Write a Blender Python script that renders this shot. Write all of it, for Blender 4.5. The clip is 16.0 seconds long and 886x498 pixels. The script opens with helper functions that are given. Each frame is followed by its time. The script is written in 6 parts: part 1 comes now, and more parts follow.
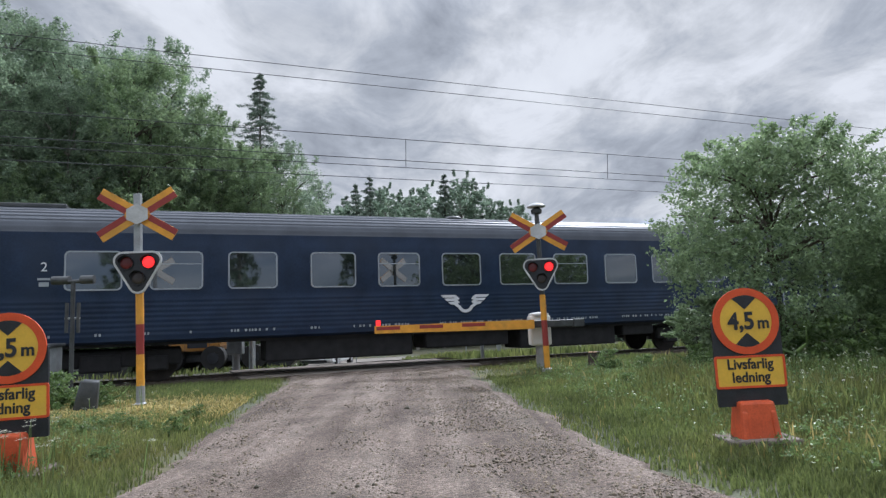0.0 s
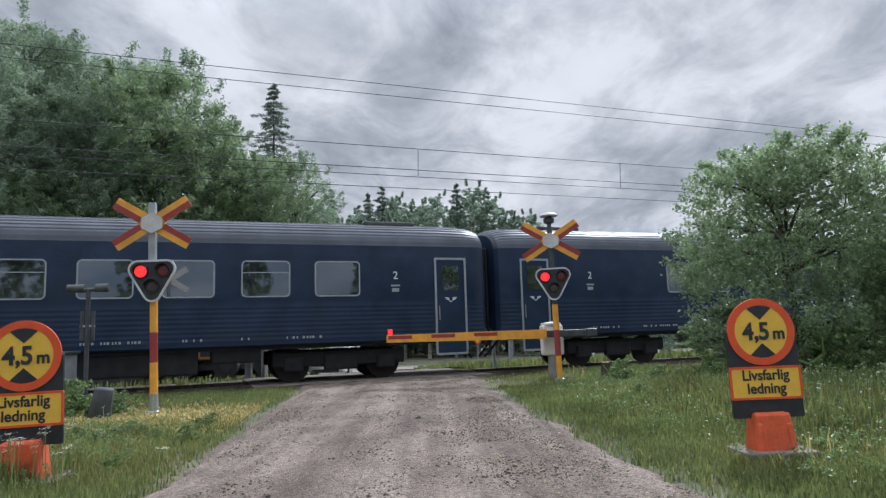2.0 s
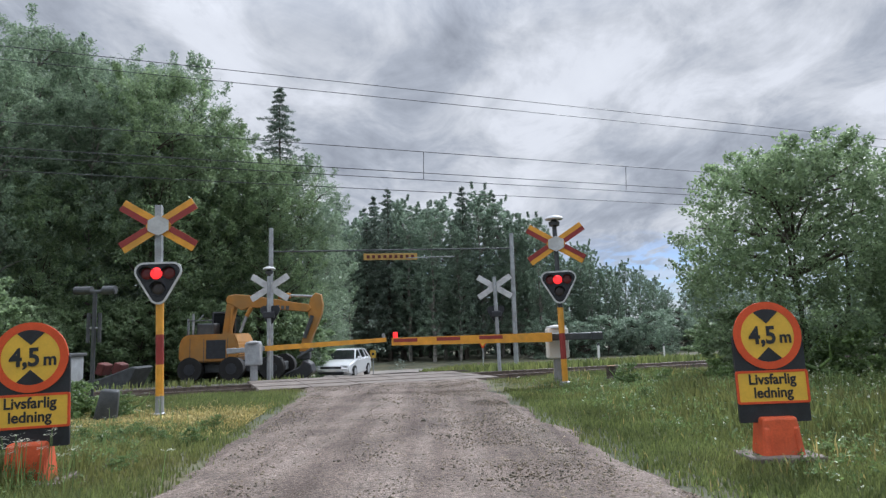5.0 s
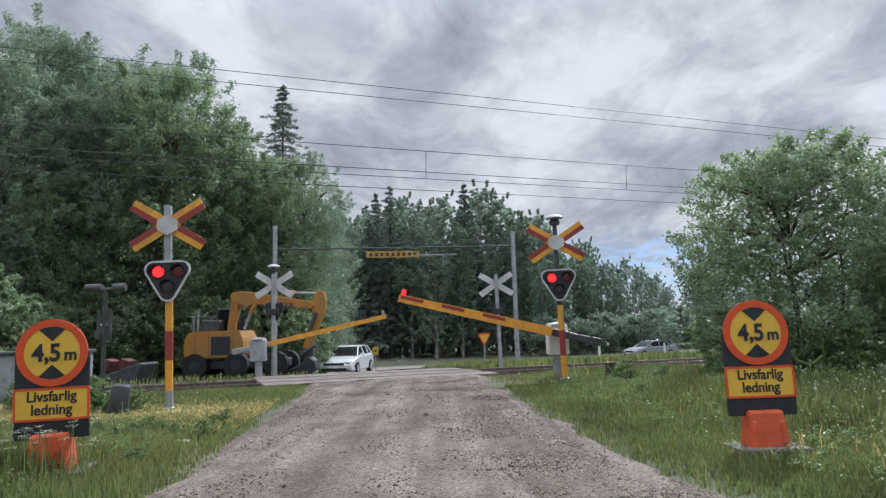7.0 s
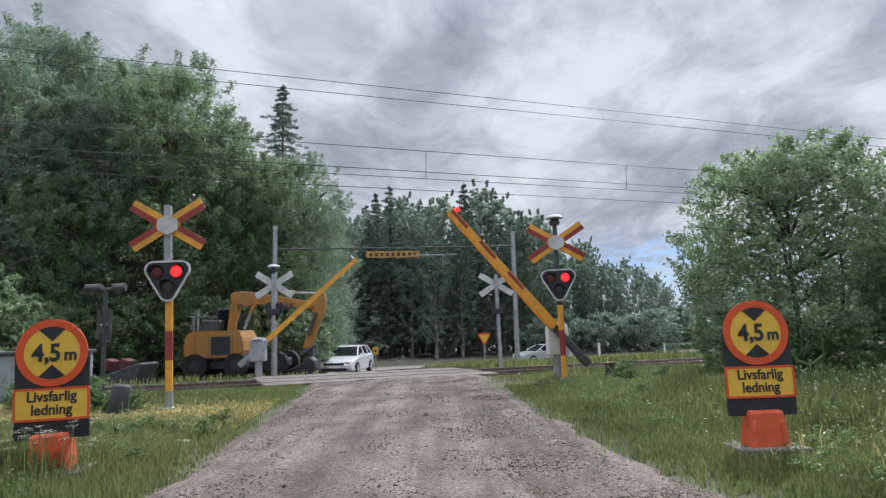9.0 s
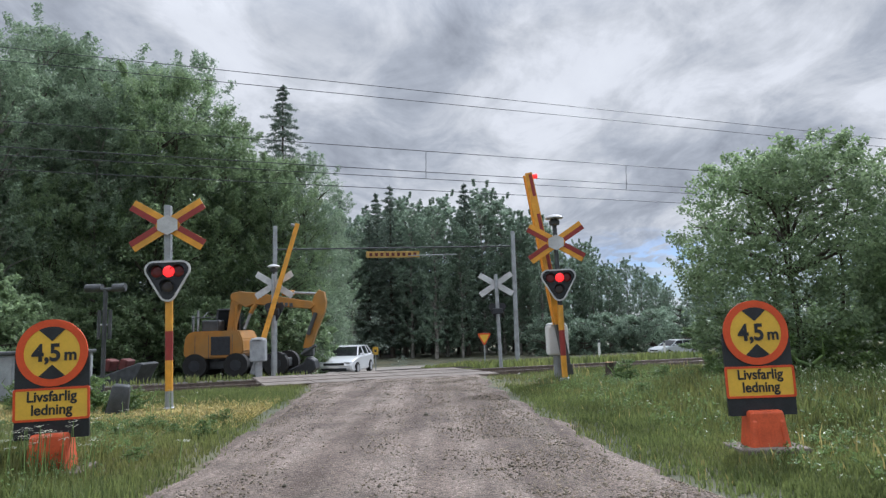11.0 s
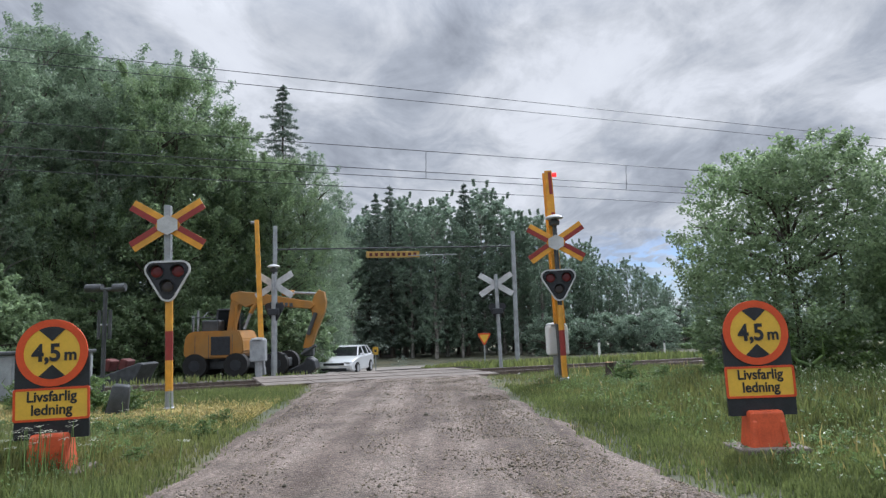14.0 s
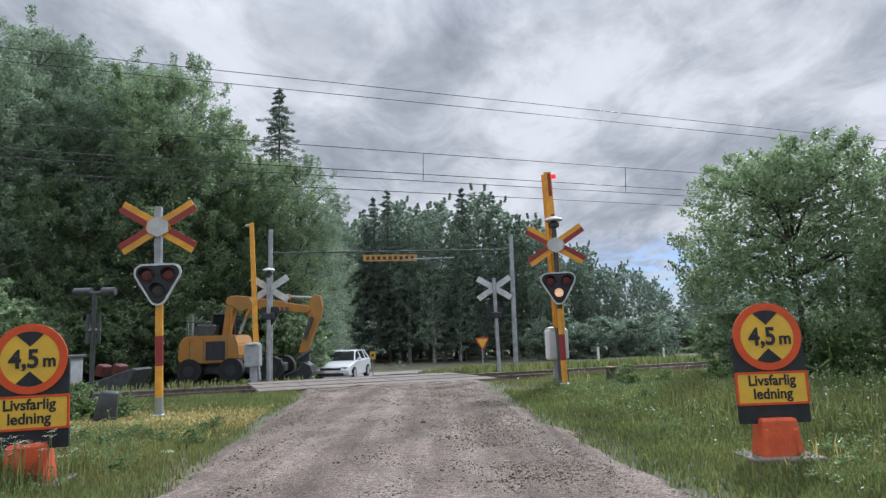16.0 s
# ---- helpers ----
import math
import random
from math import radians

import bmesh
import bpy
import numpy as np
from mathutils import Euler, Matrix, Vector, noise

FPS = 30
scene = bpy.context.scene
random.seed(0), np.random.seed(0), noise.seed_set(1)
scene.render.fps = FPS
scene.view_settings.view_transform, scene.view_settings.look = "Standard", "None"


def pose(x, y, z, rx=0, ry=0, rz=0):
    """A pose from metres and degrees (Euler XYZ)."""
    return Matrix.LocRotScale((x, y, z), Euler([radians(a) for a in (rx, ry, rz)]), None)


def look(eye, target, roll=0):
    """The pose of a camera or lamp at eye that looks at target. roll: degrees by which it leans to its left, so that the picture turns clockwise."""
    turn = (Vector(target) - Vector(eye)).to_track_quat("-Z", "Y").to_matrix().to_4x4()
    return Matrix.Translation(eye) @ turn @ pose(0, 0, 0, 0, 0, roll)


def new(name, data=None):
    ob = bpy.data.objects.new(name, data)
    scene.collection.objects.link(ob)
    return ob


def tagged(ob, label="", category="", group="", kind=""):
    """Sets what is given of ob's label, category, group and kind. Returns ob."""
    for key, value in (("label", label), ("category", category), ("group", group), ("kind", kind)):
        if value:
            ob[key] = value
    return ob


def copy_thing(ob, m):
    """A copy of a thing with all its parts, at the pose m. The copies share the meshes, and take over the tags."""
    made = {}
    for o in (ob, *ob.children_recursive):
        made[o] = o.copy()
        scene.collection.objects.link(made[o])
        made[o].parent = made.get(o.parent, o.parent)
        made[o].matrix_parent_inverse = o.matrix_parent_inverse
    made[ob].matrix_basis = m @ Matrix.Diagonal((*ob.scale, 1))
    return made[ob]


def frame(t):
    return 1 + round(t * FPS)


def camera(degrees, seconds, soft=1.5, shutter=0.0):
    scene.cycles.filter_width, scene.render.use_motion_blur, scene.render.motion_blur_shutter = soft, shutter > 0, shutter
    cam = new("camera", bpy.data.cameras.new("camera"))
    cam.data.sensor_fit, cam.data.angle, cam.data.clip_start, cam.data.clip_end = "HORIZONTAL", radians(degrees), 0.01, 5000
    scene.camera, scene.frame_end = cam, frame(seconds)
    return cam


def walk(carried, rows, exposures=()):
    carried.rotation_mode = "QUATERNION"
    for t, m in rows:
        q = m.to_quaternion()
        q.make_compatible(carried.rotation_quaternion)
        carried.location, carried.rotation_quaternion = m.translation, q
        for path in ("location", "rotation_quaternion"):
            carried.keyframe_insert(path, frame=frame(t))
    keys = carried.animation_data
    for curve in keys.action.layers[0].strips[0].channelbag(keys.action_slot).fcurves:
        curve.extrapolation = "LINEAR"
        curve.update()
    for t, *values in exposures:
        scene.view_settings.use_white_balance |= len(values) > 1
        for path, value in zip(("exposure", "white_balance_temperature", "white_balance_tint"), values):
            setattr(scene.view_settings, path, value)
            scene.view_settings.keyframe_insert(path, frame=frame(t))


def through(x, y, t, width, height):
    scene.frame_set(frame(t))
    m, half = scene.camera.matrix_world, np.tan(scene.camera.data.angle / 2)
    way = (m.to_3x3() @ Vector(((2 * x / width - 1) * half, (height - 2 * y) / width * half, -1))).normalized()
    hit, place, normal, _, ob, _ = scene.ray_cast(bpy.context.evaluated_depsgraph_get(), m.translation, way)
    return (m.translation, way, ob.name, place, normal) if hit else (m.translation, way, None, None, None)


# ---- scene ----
cam = camera(67.2, 16.0, soft=1.35)


def view(yaw, pitch, roll, ahead):
    """Eye 1.2 m up, 'ahead' metres forward; yaw to the right, pitch up."""
    a, b = radians(yaw), radians(pitch)
    eye = Vector((0, ahead, 1.2))
    return look(eye, eye + Vector((math.sin(a) * math.cos(b), math.cos(a) * math.cos(b), math.sin(b))), -roll)


PATH = [(0, view(1.648, 6.067, 2.00, 0.174)),
        (0.5, view(1.069, 6.349, 1.76, 0.174)),
        (1, view(0.722, 6.687, 1.69, 0.174)),
        (1.5, view(0.615, 6.817, 1.80, 0.174)),
        (2, view(0.631, 6.891, 1.79, 0.174)),
        (2.5, view(0.435, 6.988, 1.67, 0.174)),
        (3, view(0.321, 7.027, 1.74, 0.174)),
        (3.5, view(0.324, 7.100, 1.74, 0.174)),
        (4, view(0.271, 7.181, 1.67, 0.174)),
        (5.2, view(0.171, 7.143, 1.64, 0.174)),
        (6.5, view(0.071, 7.105, 1.61, 0.174)),
        (7, view(-0.004, 6.897, 1.57, -0.098)),
        (7.3, view(-0.004, 6.897, 1.57, -0.098)),
        (9, view(-0.004, 6.897, 1.57, -0.098)),
        (12, view(-0.004, 6.897, 1.57, -0.098)),
        (14.7, view(-0.004, 6.897, 1.57, -0.098)),
        (15, view(-0.004, 6.897, 1.57, -0.098)),
        (15.5, view(0.140, 7.203, 1.61, 0.174)),
        (16, view(0.217, 7.259, 1.66, 0.174))]
walk(cam, PATH, ((0, 0.05, 5750, 11.5), (16, 0.05, 5750, 11.5)))

# ---- sky, sun ----
SUN_UP, SUN_TURN = radians(42), radians(28)
sky_world = bpy.data.worlds.new("sky")
scene.world = sky_world
sky_world.use_nodes = True
wn, wl = sky_world.node_tree.nodes, sky_world.node_tree.links
wn.clear()
w_out, w_bg = wn.new("ShaderNodeOutputWorld"), wn.new("ShaderNodeBackground")
w_sky = wn.new("ShaderNodeTexSky")
w_sky.sky_type, w_sky.sun_disc, w_sky.sun_elevation, w_sky.sun_rotation = "NISHITA", False, SUN_UP, SUN_TURN
w_sky.altitude, w_sky.dust_density = 100, 1.0
w_geo = wn.new("ShaderNodeTexCoord")
w_sep = wn.new("ShaderNodeSeparateXYZ")
wl.new(w_geo.outputs["Generated"], w_sep.inputs[0])


def wmath(op, a, b=None, clamp=False):
    n = wn.new("ShaderNodeMath")
    n.operation, n.use_clamp = op, clamp
    for i, v in enumerate((a, b)):
        if v is None:
            continue
        if isinstance(v, (int, float)):
            n.inputs[i].default_value = v
        else:
            wl.new(v, n.inputs[i])
    return n.outputs[0]


# a cloud deck: the direction is spread over a plane overhead
w_h = wmath("ADD", wmath("MAXIMUM", w_sep.outputs[2], 0.0), 0.16)
w_px, w_py = wmath("DIVIDE", w_sep.outputs[0], w_h), wmath("DIVIDE", w_sep.outputs[1], w_h)
w_vec = wn.new("ShaderNodeCombineXYZ")
wl.new(w_px, w_vec.inputs[0])
wl.new(w_py, w_vec.inputs[1])


def wnoise(scale, detail, rough, distort, offset):
    mp = wn.new("ShaderNodeMapping")
    mp.inputs["Location"].default_value = offset
    mp.inputs["Rotation"].default_value = (0, 0, radians(-28))
    mp.inputs["Scale"].default_value = (1.0, 0.62, 1)
    wl.new(w_vec.outputs[0], mp.inputs[0])
    n = wn.new("ShaderNodeTexNoise")
    n.inputs["Scale"].default_value, n.inputs["Detail"].default_value = scale, detail
    n.inputs["Roughness"].default_value, n.inputs["Distortion"].default_value = rough, distort
    wl.new(mp.outputs[0], n.inputs["Vector"])
    return n.outputs["Fac"]


def wramp(fac, stops):
    n = wn.new("ShaderNodeValToRGB")
    while len(n.color_ramp.elements) < len(stops):
        n.color_ramp.elements.new(0.5)
    for e, (p, c) in zip(n.color_ramp.elements, stops):
        e.position, e.color = p, (*c, 1)
    wl.new(fac, n.inputs[0])
    return n.outputs[0]


def wmix(fac, a, b, kind="MIX"):
    n = wn.new("ShaderNodeMix")
    n.data_type, n.blend_type = "RGBA", kind
    for i, v in ((0, fac), (6, a), (7, b)):
        if isinstance(v, (int, float)):
            n.inputs[i].default_value = v
        elif isinstance(v, tuple):
            n.inputs[i].default_value = (*v, 1)
        else:
            wl.new(v, n.inputs[i])
    return n.outputs[2]


big = wnoise(1.15, 9, 0.60, 0.35, (3.1, 1.7, 0))
fine = wnoise(3.6, 9, 0.62, 0.5, (7.7, 4.2, 2.0))
shade = wmath("ADD", wmath("MULTIPLY", big, 0.60), wmath("MULTIPLY", fine, 0.48))
cloud = wramp(wmath("SUBTRACT", shade, 0.04), [(0.34, (0.30, 0.31, 0.33)), (0.44, (0.45, 0.46, 0.475)), (0.51, (0.61, 0.605, 0.595)), (0.58, (0.765, 0.752, 0.735)), (0.68, (0.81, 0.797, 0.775))])
# an overcast sky grows brighter towards the zenith
w_rise = wmath("ADD", 1.0, wmath("MULTIPLY", wmath("MAXIMUM", wmath("SUBTRACT", w_sep.outputs[2], 0.42), 0.0), 4.2))
w_lift = wn.new("ShaderNodeCombineXYZ")
for w_slot in range(3):
    wl.new(w_rise, w_lift.inputs[w_slot])
cloud = wmix(1.0, cloud, w_lift.outputs[0], "MULTIPLY")
gaps = wramp(wnoise(0.5, 5, 0.55, 0.4, (11.3, 2.4, 5.0)), [(0.54, (1, 1, 1)), (0.66, (0, 0, 0))])
w_blue = wmix(1.0, w_sky.outputs[0], (0.050, 0.064, 0.092), "MULTIPLY")
low = wmath("MULTIPLY", wmath("SUBTRACT", 0.140, w_sep.outputs[2], True), 22.0, True)
# the break in the clouds low over the far wood
w_side = wmath("DIVIDE", w_sep.outputs[0], wmath("MAXIMUM", w_sep.outputs[1], 0.05))
w_near = wmath("SUBTRACT", 1.0, wmath("MULTIPLY", wmath("ABSOLUTE", wmath("SUBTRACT", w_side, 0.34)), 3.6), True)
w_torn = wramp(wnoise(5.5, 7, 0.6, 0.6, (2.0, 9.0, 1.0)), [(0.42, (0, 0, 0)), (0.56, (1, 1, 1))])
w_gap = wmath("MULTIPLY", wmath("MAXIMUM", wmath("MULTIPLY", gaps, 0.5), wmath("MULTIPLY", w_near, w_torn)), low)
w_col = wmix(w_gap, cloud, w_blue)
wl.new(w_col, w_bg.inputs[0])
w_bg.inputs[1].default_value = 1.0
wl.new(w_bg.outputs[0], w_out.inputs[0])

sun = new("sun", bpy.data.lights.new("sun", "SUN"))
sun.data.energy, sun.data.angle, sun.data.color = 3.4, radians(6), (1.0, 0.97, 0.93)
sun_from = Vector((math.sin(SUN_TURN) * math.cos(SUN_UP), math.cos(SUN_TURN) * math.cos(SUN_UP), math.sin(SUN_UP)))
sun.matrix_world = look(sun_from * 60, (0, 0, 0))


# ---- materials ----
def mat(name, color, rough=0.7, metal=0.0, vary=0.25, scale=6.0, fine_scale=60.0, bump=0.0, dirt=None, dirt_amount=0.0,
        emit=0.0, coat=0.0, island=0.0, coords="Object", through=0.0, ior=1.5):
    """A procedural surface: two scales of variation, optional dirt patches, fine relief."""
    m = bpy.data.materials.new(name)
    m.use_nodes = True
    nt = m.node_tree
    n, l = nt.nodes, nt.links
    b = n["Principled BSDF"]
    b.inputs["Roughness"].default_value, b.inputs["Metallic"].default_value = rough, metal
    b.inputs["IOR"].default_value = ior
    b.inputs["Coat Weight"].default_value = coat
    tc = n.new("ShaderNodeTexCoord")

    def noise_at(s, detail=5.0):
        t = n.new("ShaderNodeTexNoise")
        t.inputs["Scale"].default_value, t.inputs["Detail"].default_value = s, detail
        l.new(tc.outputs[coords], t.inputs["Vector"])
        return t.outputs["Fac"]

    def mixed(fac, a, c, kind="MIX"):
        x = n.new("ShaderNodeMix")
        x.data_type, x.blend_type = "RGBA", kind
        for i, v in ((0, fac), (6, a), (7, c)):
            if isinstance(v, (int, float)):
                x.inputs[i].default_value = v
            elif isinstance(v, tuple):
                x.inputs[i].default_value = (*v, 1)
            else:
                l.new(v, x.inputs[i])
        return x.outputs[2]

    def ramped(fac, lo, hi, c0=(0, 0, 0), c1=(1, 1, 1)):
        r = n.new("ShaderNodeValToRGB")
        r.color_ramp.elements[0].position, r.color_ramp.elements[1].position = lo, hi
        r.color_ramp.elements[0].color, r.color_ramp.elements[1].color = (*c0, 1), (*c1, 1)
        l.new(fac, r.inputs[0])
        return r.outputs[0]

    dark, light = tuple(c * (1 - vary) for c in color), tuple(min(1, c * (1 + vary)) for c in color)
    col = mixed(ramped(noise_at(scale), 0.3, 0.7), dark, light)
    fine_f = noise_at(fine_scale, 3.0)
    col = mixed(vary * 0.8, col, mixed(1.0, col, ramped(fine_f, 0.35, 0.65, (0.35,) * 3, (1.5,) * 3), "MULTIPLY"))
    if dirt:
        f = n.new("ShaderNodeMath")
        f.operation = "MULTIPLY"
        l.new(ramped(noise_at(scale * 0.45, 8.0), 0.46, 0.62), f.inputs[0])
        f.inputs[1].default_value = dirt_amount
        col = mixed(f.outputs[0], col, dirt)
    if island:
        g = n.new("ShaderNodeNewGeometry")
        col = mixed(island, col, mixed(1.0, col, ramped(g.outputs["Random Per Island"], 0.0, 1.0, (0.45, 0.5, 0.4), (1.6, 1.5, 1.2)), "MULTIPLY"))
    l.new(col, b.inputs["Base Color"])
    if bump:
        bp = n.new("ShaderNodeBump")
        bp.inputs["Strength"].default_value, bp.inputs["Distance"].default_value = bump, 0.02
        l.new(fine_f, bp.inputs["Height"])
        l.new(bp.outputs[0], b.inputs["Normal"])
    if emit:
        l.new(col, b.inputs["Emission Color"])
        b.inputs["Emission Strength"].default_value = emit
    if through:
        tr = n.new("ShaderNodeBsdfTranslucent")
        l.new(col, tr.inputs[0])
        mx = n.new("ShaderNodeMixShader")
        mx.inputs[0].default_value = through
        l.new(b.outputs[0], mx.inputs[1])
        l.new(tr.outputs[0], mx.inputs[2])
        l.new(mx.outputs[0], n["Material Output"].inputs[0])
    return m


M_GRASS_GROUND = mat("turf", (0.083, 0.090, 0.056), 0.95, vary=0.45, scale=0.9, fine_scale=25, bump=0.6, dirt=(0.13, 0.115, 0.062), dirt_amount=0.8)


def gravel_mat():
    """Brown gravel: wheel-worn bands along the road, damp dark patches, grit."""
    m = bpy.data.materials.new("gravel")
    m.use_nodes = True
    n, l = m.node_tree.nodes, m.node_tree.links
    b = n["Principled BSDF"]
    b.inputs["Roughness"].default_value = 0.95
    tc = n.new("ShaderNodeTexCoord")

    def noise_at(scale, detail, stretch=(1, 1, 1), rough=0.55, turn=0.0):
        mp = n.new("ShaderNodeMapping")
        mp.inputs["Scale"].default_value = stretch
        mp.inputs["Rotation"].default_value = (0, 0, turn)
        l.new(tc.outputs["Object"], mp.inputs[0])
        t = n.new("ShaderNodeTexNoise")
        t.inputs["Scale"].default_value, t.inputs["Detail"].default_value, t.inputs["Roughness"].default_value = scale, detail, rough
        l.new(mp.outputs[0], t.inputs["Vector"])
        return t.outputs["Fac"]

    def ramp(fac, *stops):
        r = n.new("ShaderNodeValToRGB")
        while len(r.color_ramp.elements) < len(stops):
            r.color_ramp.elements.new(0.5)
        for e, (p, c) in zip(r.color_ramp.elements, stops):
            e.position, e.color = p, (*c, 1)
        l.new(fac, r.inputs[0])
        return r.outputs[0]

    def mix(fac, a, c, kind="MIX"):
        x = n.new("ShaderNodeMix")
        x.data_type, x.blend_type = "RGBA", kind
        for i, v in ((0, fac), (6, a), (7, c)):
            if isinstance(v, (int, float)):
                x.inputs[i].default_value = v
            else:
                l.new(v, x.inputs[i])
        return x.outputs[2]

    bands = noise_at(1.0, 6, (2.3, 0.16, 1), 0.6, radians(5))
    col = ramp(bands, (0.34, (0.100, 0.076, 0.062)), (0.48, (0.152, 0.121, 0.101)), (0.62, (0.218, 0.182, 0.155)))
    blots = noise_at(1.6, 8, (1, 0.6, 1), 0.65)
    col = mix(1.0, col, ramp(blots, (0.36, (0.62, 0.60, 0.58)), (0.56, (1.08, 1.06, 1.05))), "MULTIPLY")
    grit = n.new("ShaderNodeTexVoronoi")
    grit.inputs["Scale"].default_value = 55
    l.new(tc.outputs["Object"], grit.inputs["Vector"])
    tone = n.new("ShaderNodeSeparateColor")
    l.new(grit.outputs["Color"], tone.inputs[0])
    col = mix(1.0, col, ramp(tone.outputs[0], (0.0, (0.60, 0.58, 0.57)), (0.6, (1.0, 1.0, 1.0)), (1.0, (1.55, 1.53, 1.52))), "MULTIPLY")
    small = noise_at(120, 3)
    col = mix(1.0, col, ramp(small, (0.3, (0.7, 0.7, 0.7)), (0.7, (1.3, 1.3, 1.3))), "MULTIPLY")
    l.new(col, b.inputs["Base Color"])
    bp = n.new("ShaderNodeBump")
    bp.inputs["Strength"].default_value, bp.inputs["Distance"].default_value = 0.9, 0.015
    l.new(grit.outputs["Distance"], bp.inputs["Height"])
    bp.invert = True
    l.new(bp.outputs[0], b.inputs["Normal"])
    return m


M_GRAVEL = gravel_mat()
M_STONE = mat("gravel_stone", (0.175, 0.150, 0.132), 0.9, vary=0.3, scale=3, island=0.9)
M_ASPHALT = mat("asphalt", (0.17, 0.152, 0.132), 0.9, vary=0.2, scale=0.5, fine_scale=30, bump=0.3)
M_BALLAST = mat("ballast", (0.23, 0.21, 0.195), 0.95, vary=0.5, scale=4, fine_scale=22, bump=1.0)
M_SLEEPER = mat("sleeper_concrete", (0.25, 0.24, 0.22), 0.9, vary=0.3, scale=4)
M_RAIL = mat("rail_steel", (0.17, 0.14, 0.12), 0.45, 0.6, vary=0.3, scale=8)
M_CONCRETE = mat("concrete", (0.165, 0.14, 0.12), 0.9, vary=0.25, scale=2.5, bump=0.3)
M_GREY = mat("grey_steel", (0.36, 0.38, 0.40), 0.5, 0.3, vary=0.2, scale=5, dirt=(0.2, 0.19, 0.18), dirt_amount=0.4)
M_DARKGREY = mat("dark_steel", (0.07, 0.075, 0.08), 0.5, 0.3, vary=0.3, scale=6)
M_BLACK = mat("black_paint", (0.022, 0.024, 0.030), 0.45, vary=0.3, scale=8)
M_WHITE = mat("white_paint", (0.78, 0.78, 0.76), 0.5, vary=0.06, scale=5, dirt=(0.45, 0.43, 0.4), dirt_amount=0.25)
M_OLDWHITE = mat("weathered_white", (0.55, 0.56, 0.57), 0.6, vary=0.15, scale=6, dirt=(0.3, 0.3, 0.29), dirt_amount=0.35)
M_YELLOW = mat("sign_yellow", (0.78, 0.48, 0.05), 0.5, vary=0.08, scale=5, dirt=(0.5, 0.31, 0.06), dirt_amount=0.3)
M_POLEYELLOW = mat("pole_yellow", (0.74, 0.345, 0.035), 0.5, vary=0.12, scale=6, dirt=(0.4, 0.24, 0.06), dirt_amount=0.35)
M_RED = mat("sign_red", (0.27, 0.035, 0.032), 0.5, vary=0.12, scale=6, dirt=(0.3, 0.05, 0.03), dirt_amount=0.3)
M_ORANGERED = mat("ring_red", (0.66, 0.085, 0.02), 0.5, vary=0.1, scale=6)
M_CONE = mat("foot_orange", (0.62, 0.10, 0.03), 0.65, vary=0.18, scale=7, dirt=(0.35, 0.10, 0.05), dirt_amount=0.5)
M_REDLAMP = mat("red_lens_lit", (1.0, 0.03, 0.03), 0.3, vary=0.05, emit=1.1)
M_REDLENS = mat("red_lens_unlit", (0.13, 0.020, 0.022), 0.2, vary=0.15)
M_WHITELAMP = mat("white_lamp_lit", (1.0, 0.58, 0.34), 0.3, vary=0.05, emit=0.45)
M_AMBER = mat("clear_lens", (0.05, 0.04, 0.04), 0.15, vary=0.1)
M_NAVY = mat("coach_navy", (0.019, 0.033, 0.068), 0.36, 0.0, vary=0.25, scale=1.4, fine_scale=30, dirt=(0.026, 0.038, 0.066), dirt_amount=0.6, ior=1.32)
M_ROOF = mat("coach_roof", (0.075, 0.085, 0.105), 0.4, 0.35, vary=0.2, scale=1.5)
M_COACHGLASS = mat("coach_glass", (0.010, 0.014, 0.014), 0.03, 0.0, vary=0.2, ior=2.4)
M_FRAME = mat("window_trim", (0.36, 0.39, 0.43), 0.4, 0.5, vary=0.1)
M_LOGO = mat("logo_white", (0.68, 0.7, 0.74), 0.5, vary=0.05)
M_UNDER = mat("underframe", (0.016, 0.016, 0.018), 0.85, vary=0.4, scale=4)
M_WHEEL = mat("wheel_steel", (0.035, 0.030, 0.028), 0.6, 0.5, vary=0.3)
M_BARK = mat("bark", (0.09, 0.075, 0.06), 0.95, vary=0.4, scale=5, bump=0.8)
M_BIRCH = mat("pale_bark", (0.30, 0.28, 0.25), 0.9, vary=0.35, scale=6, dirt=(0.05, 0.045, 0.04), dirt_amount=0.7)
M_LEAF = mat("leaf_green", (0.250, 0.335, 0.262), 0.45, vary=0.25, scale=0.35, island=0.7, through=0.55, ior=1.5)
M_LEAFLIGHT = mat("leaf_fresh", (0.240, 0.330, 0.205), 0.45, vary=0.25, scale=0.4, island=0.7, through=0.55, ior=1.5)
# far leaves and needles: bluish haze over the wood is mixed into their colour
M_LEAFHAZED = mat("leaf_far_hazed", (0.255, 0.340, 0.295), 0.55, vary=0.3, scale=0.2, island=0.7, through=0.5, ior=1.45)
M_NEEDLE = mat("needle_green", (0.170, 0.225, 0.205), 0.5, vary=0.3, scale=0.5, island=0.7, through=0.4)
M_BLADE = mat("grass_blade", (0.160, 0.202, 0.080), 0.45, vary=0.35, scale=0.8, island=0.75, through=0.45, dirt=(0.24, 0.215, 0.09), dirt_amount=0.40)
M_HERB = mat("herb_leaf", (0.165, 0.25, 0.105), 0.45, vary=0.3, scale=1.2, island=0.7, through=0.45)
M_UMBEL = mat("umbel_white", (0.46, 0.48, 0.40), 0.8, vary=0.1, island=0.3)
M_DIGGER = mat("digger_yellow", (0.37, 0.165, 0.024), 0.5, vary=0.15, scale=2.5, dirt=(0.26, 0.16, 0.06), dirt_amount=0.5)
M_CARGLASS = mat("car_glass", (0.012, 0.014, 0.016), 0.05, vary=0.1, ior=1.2)
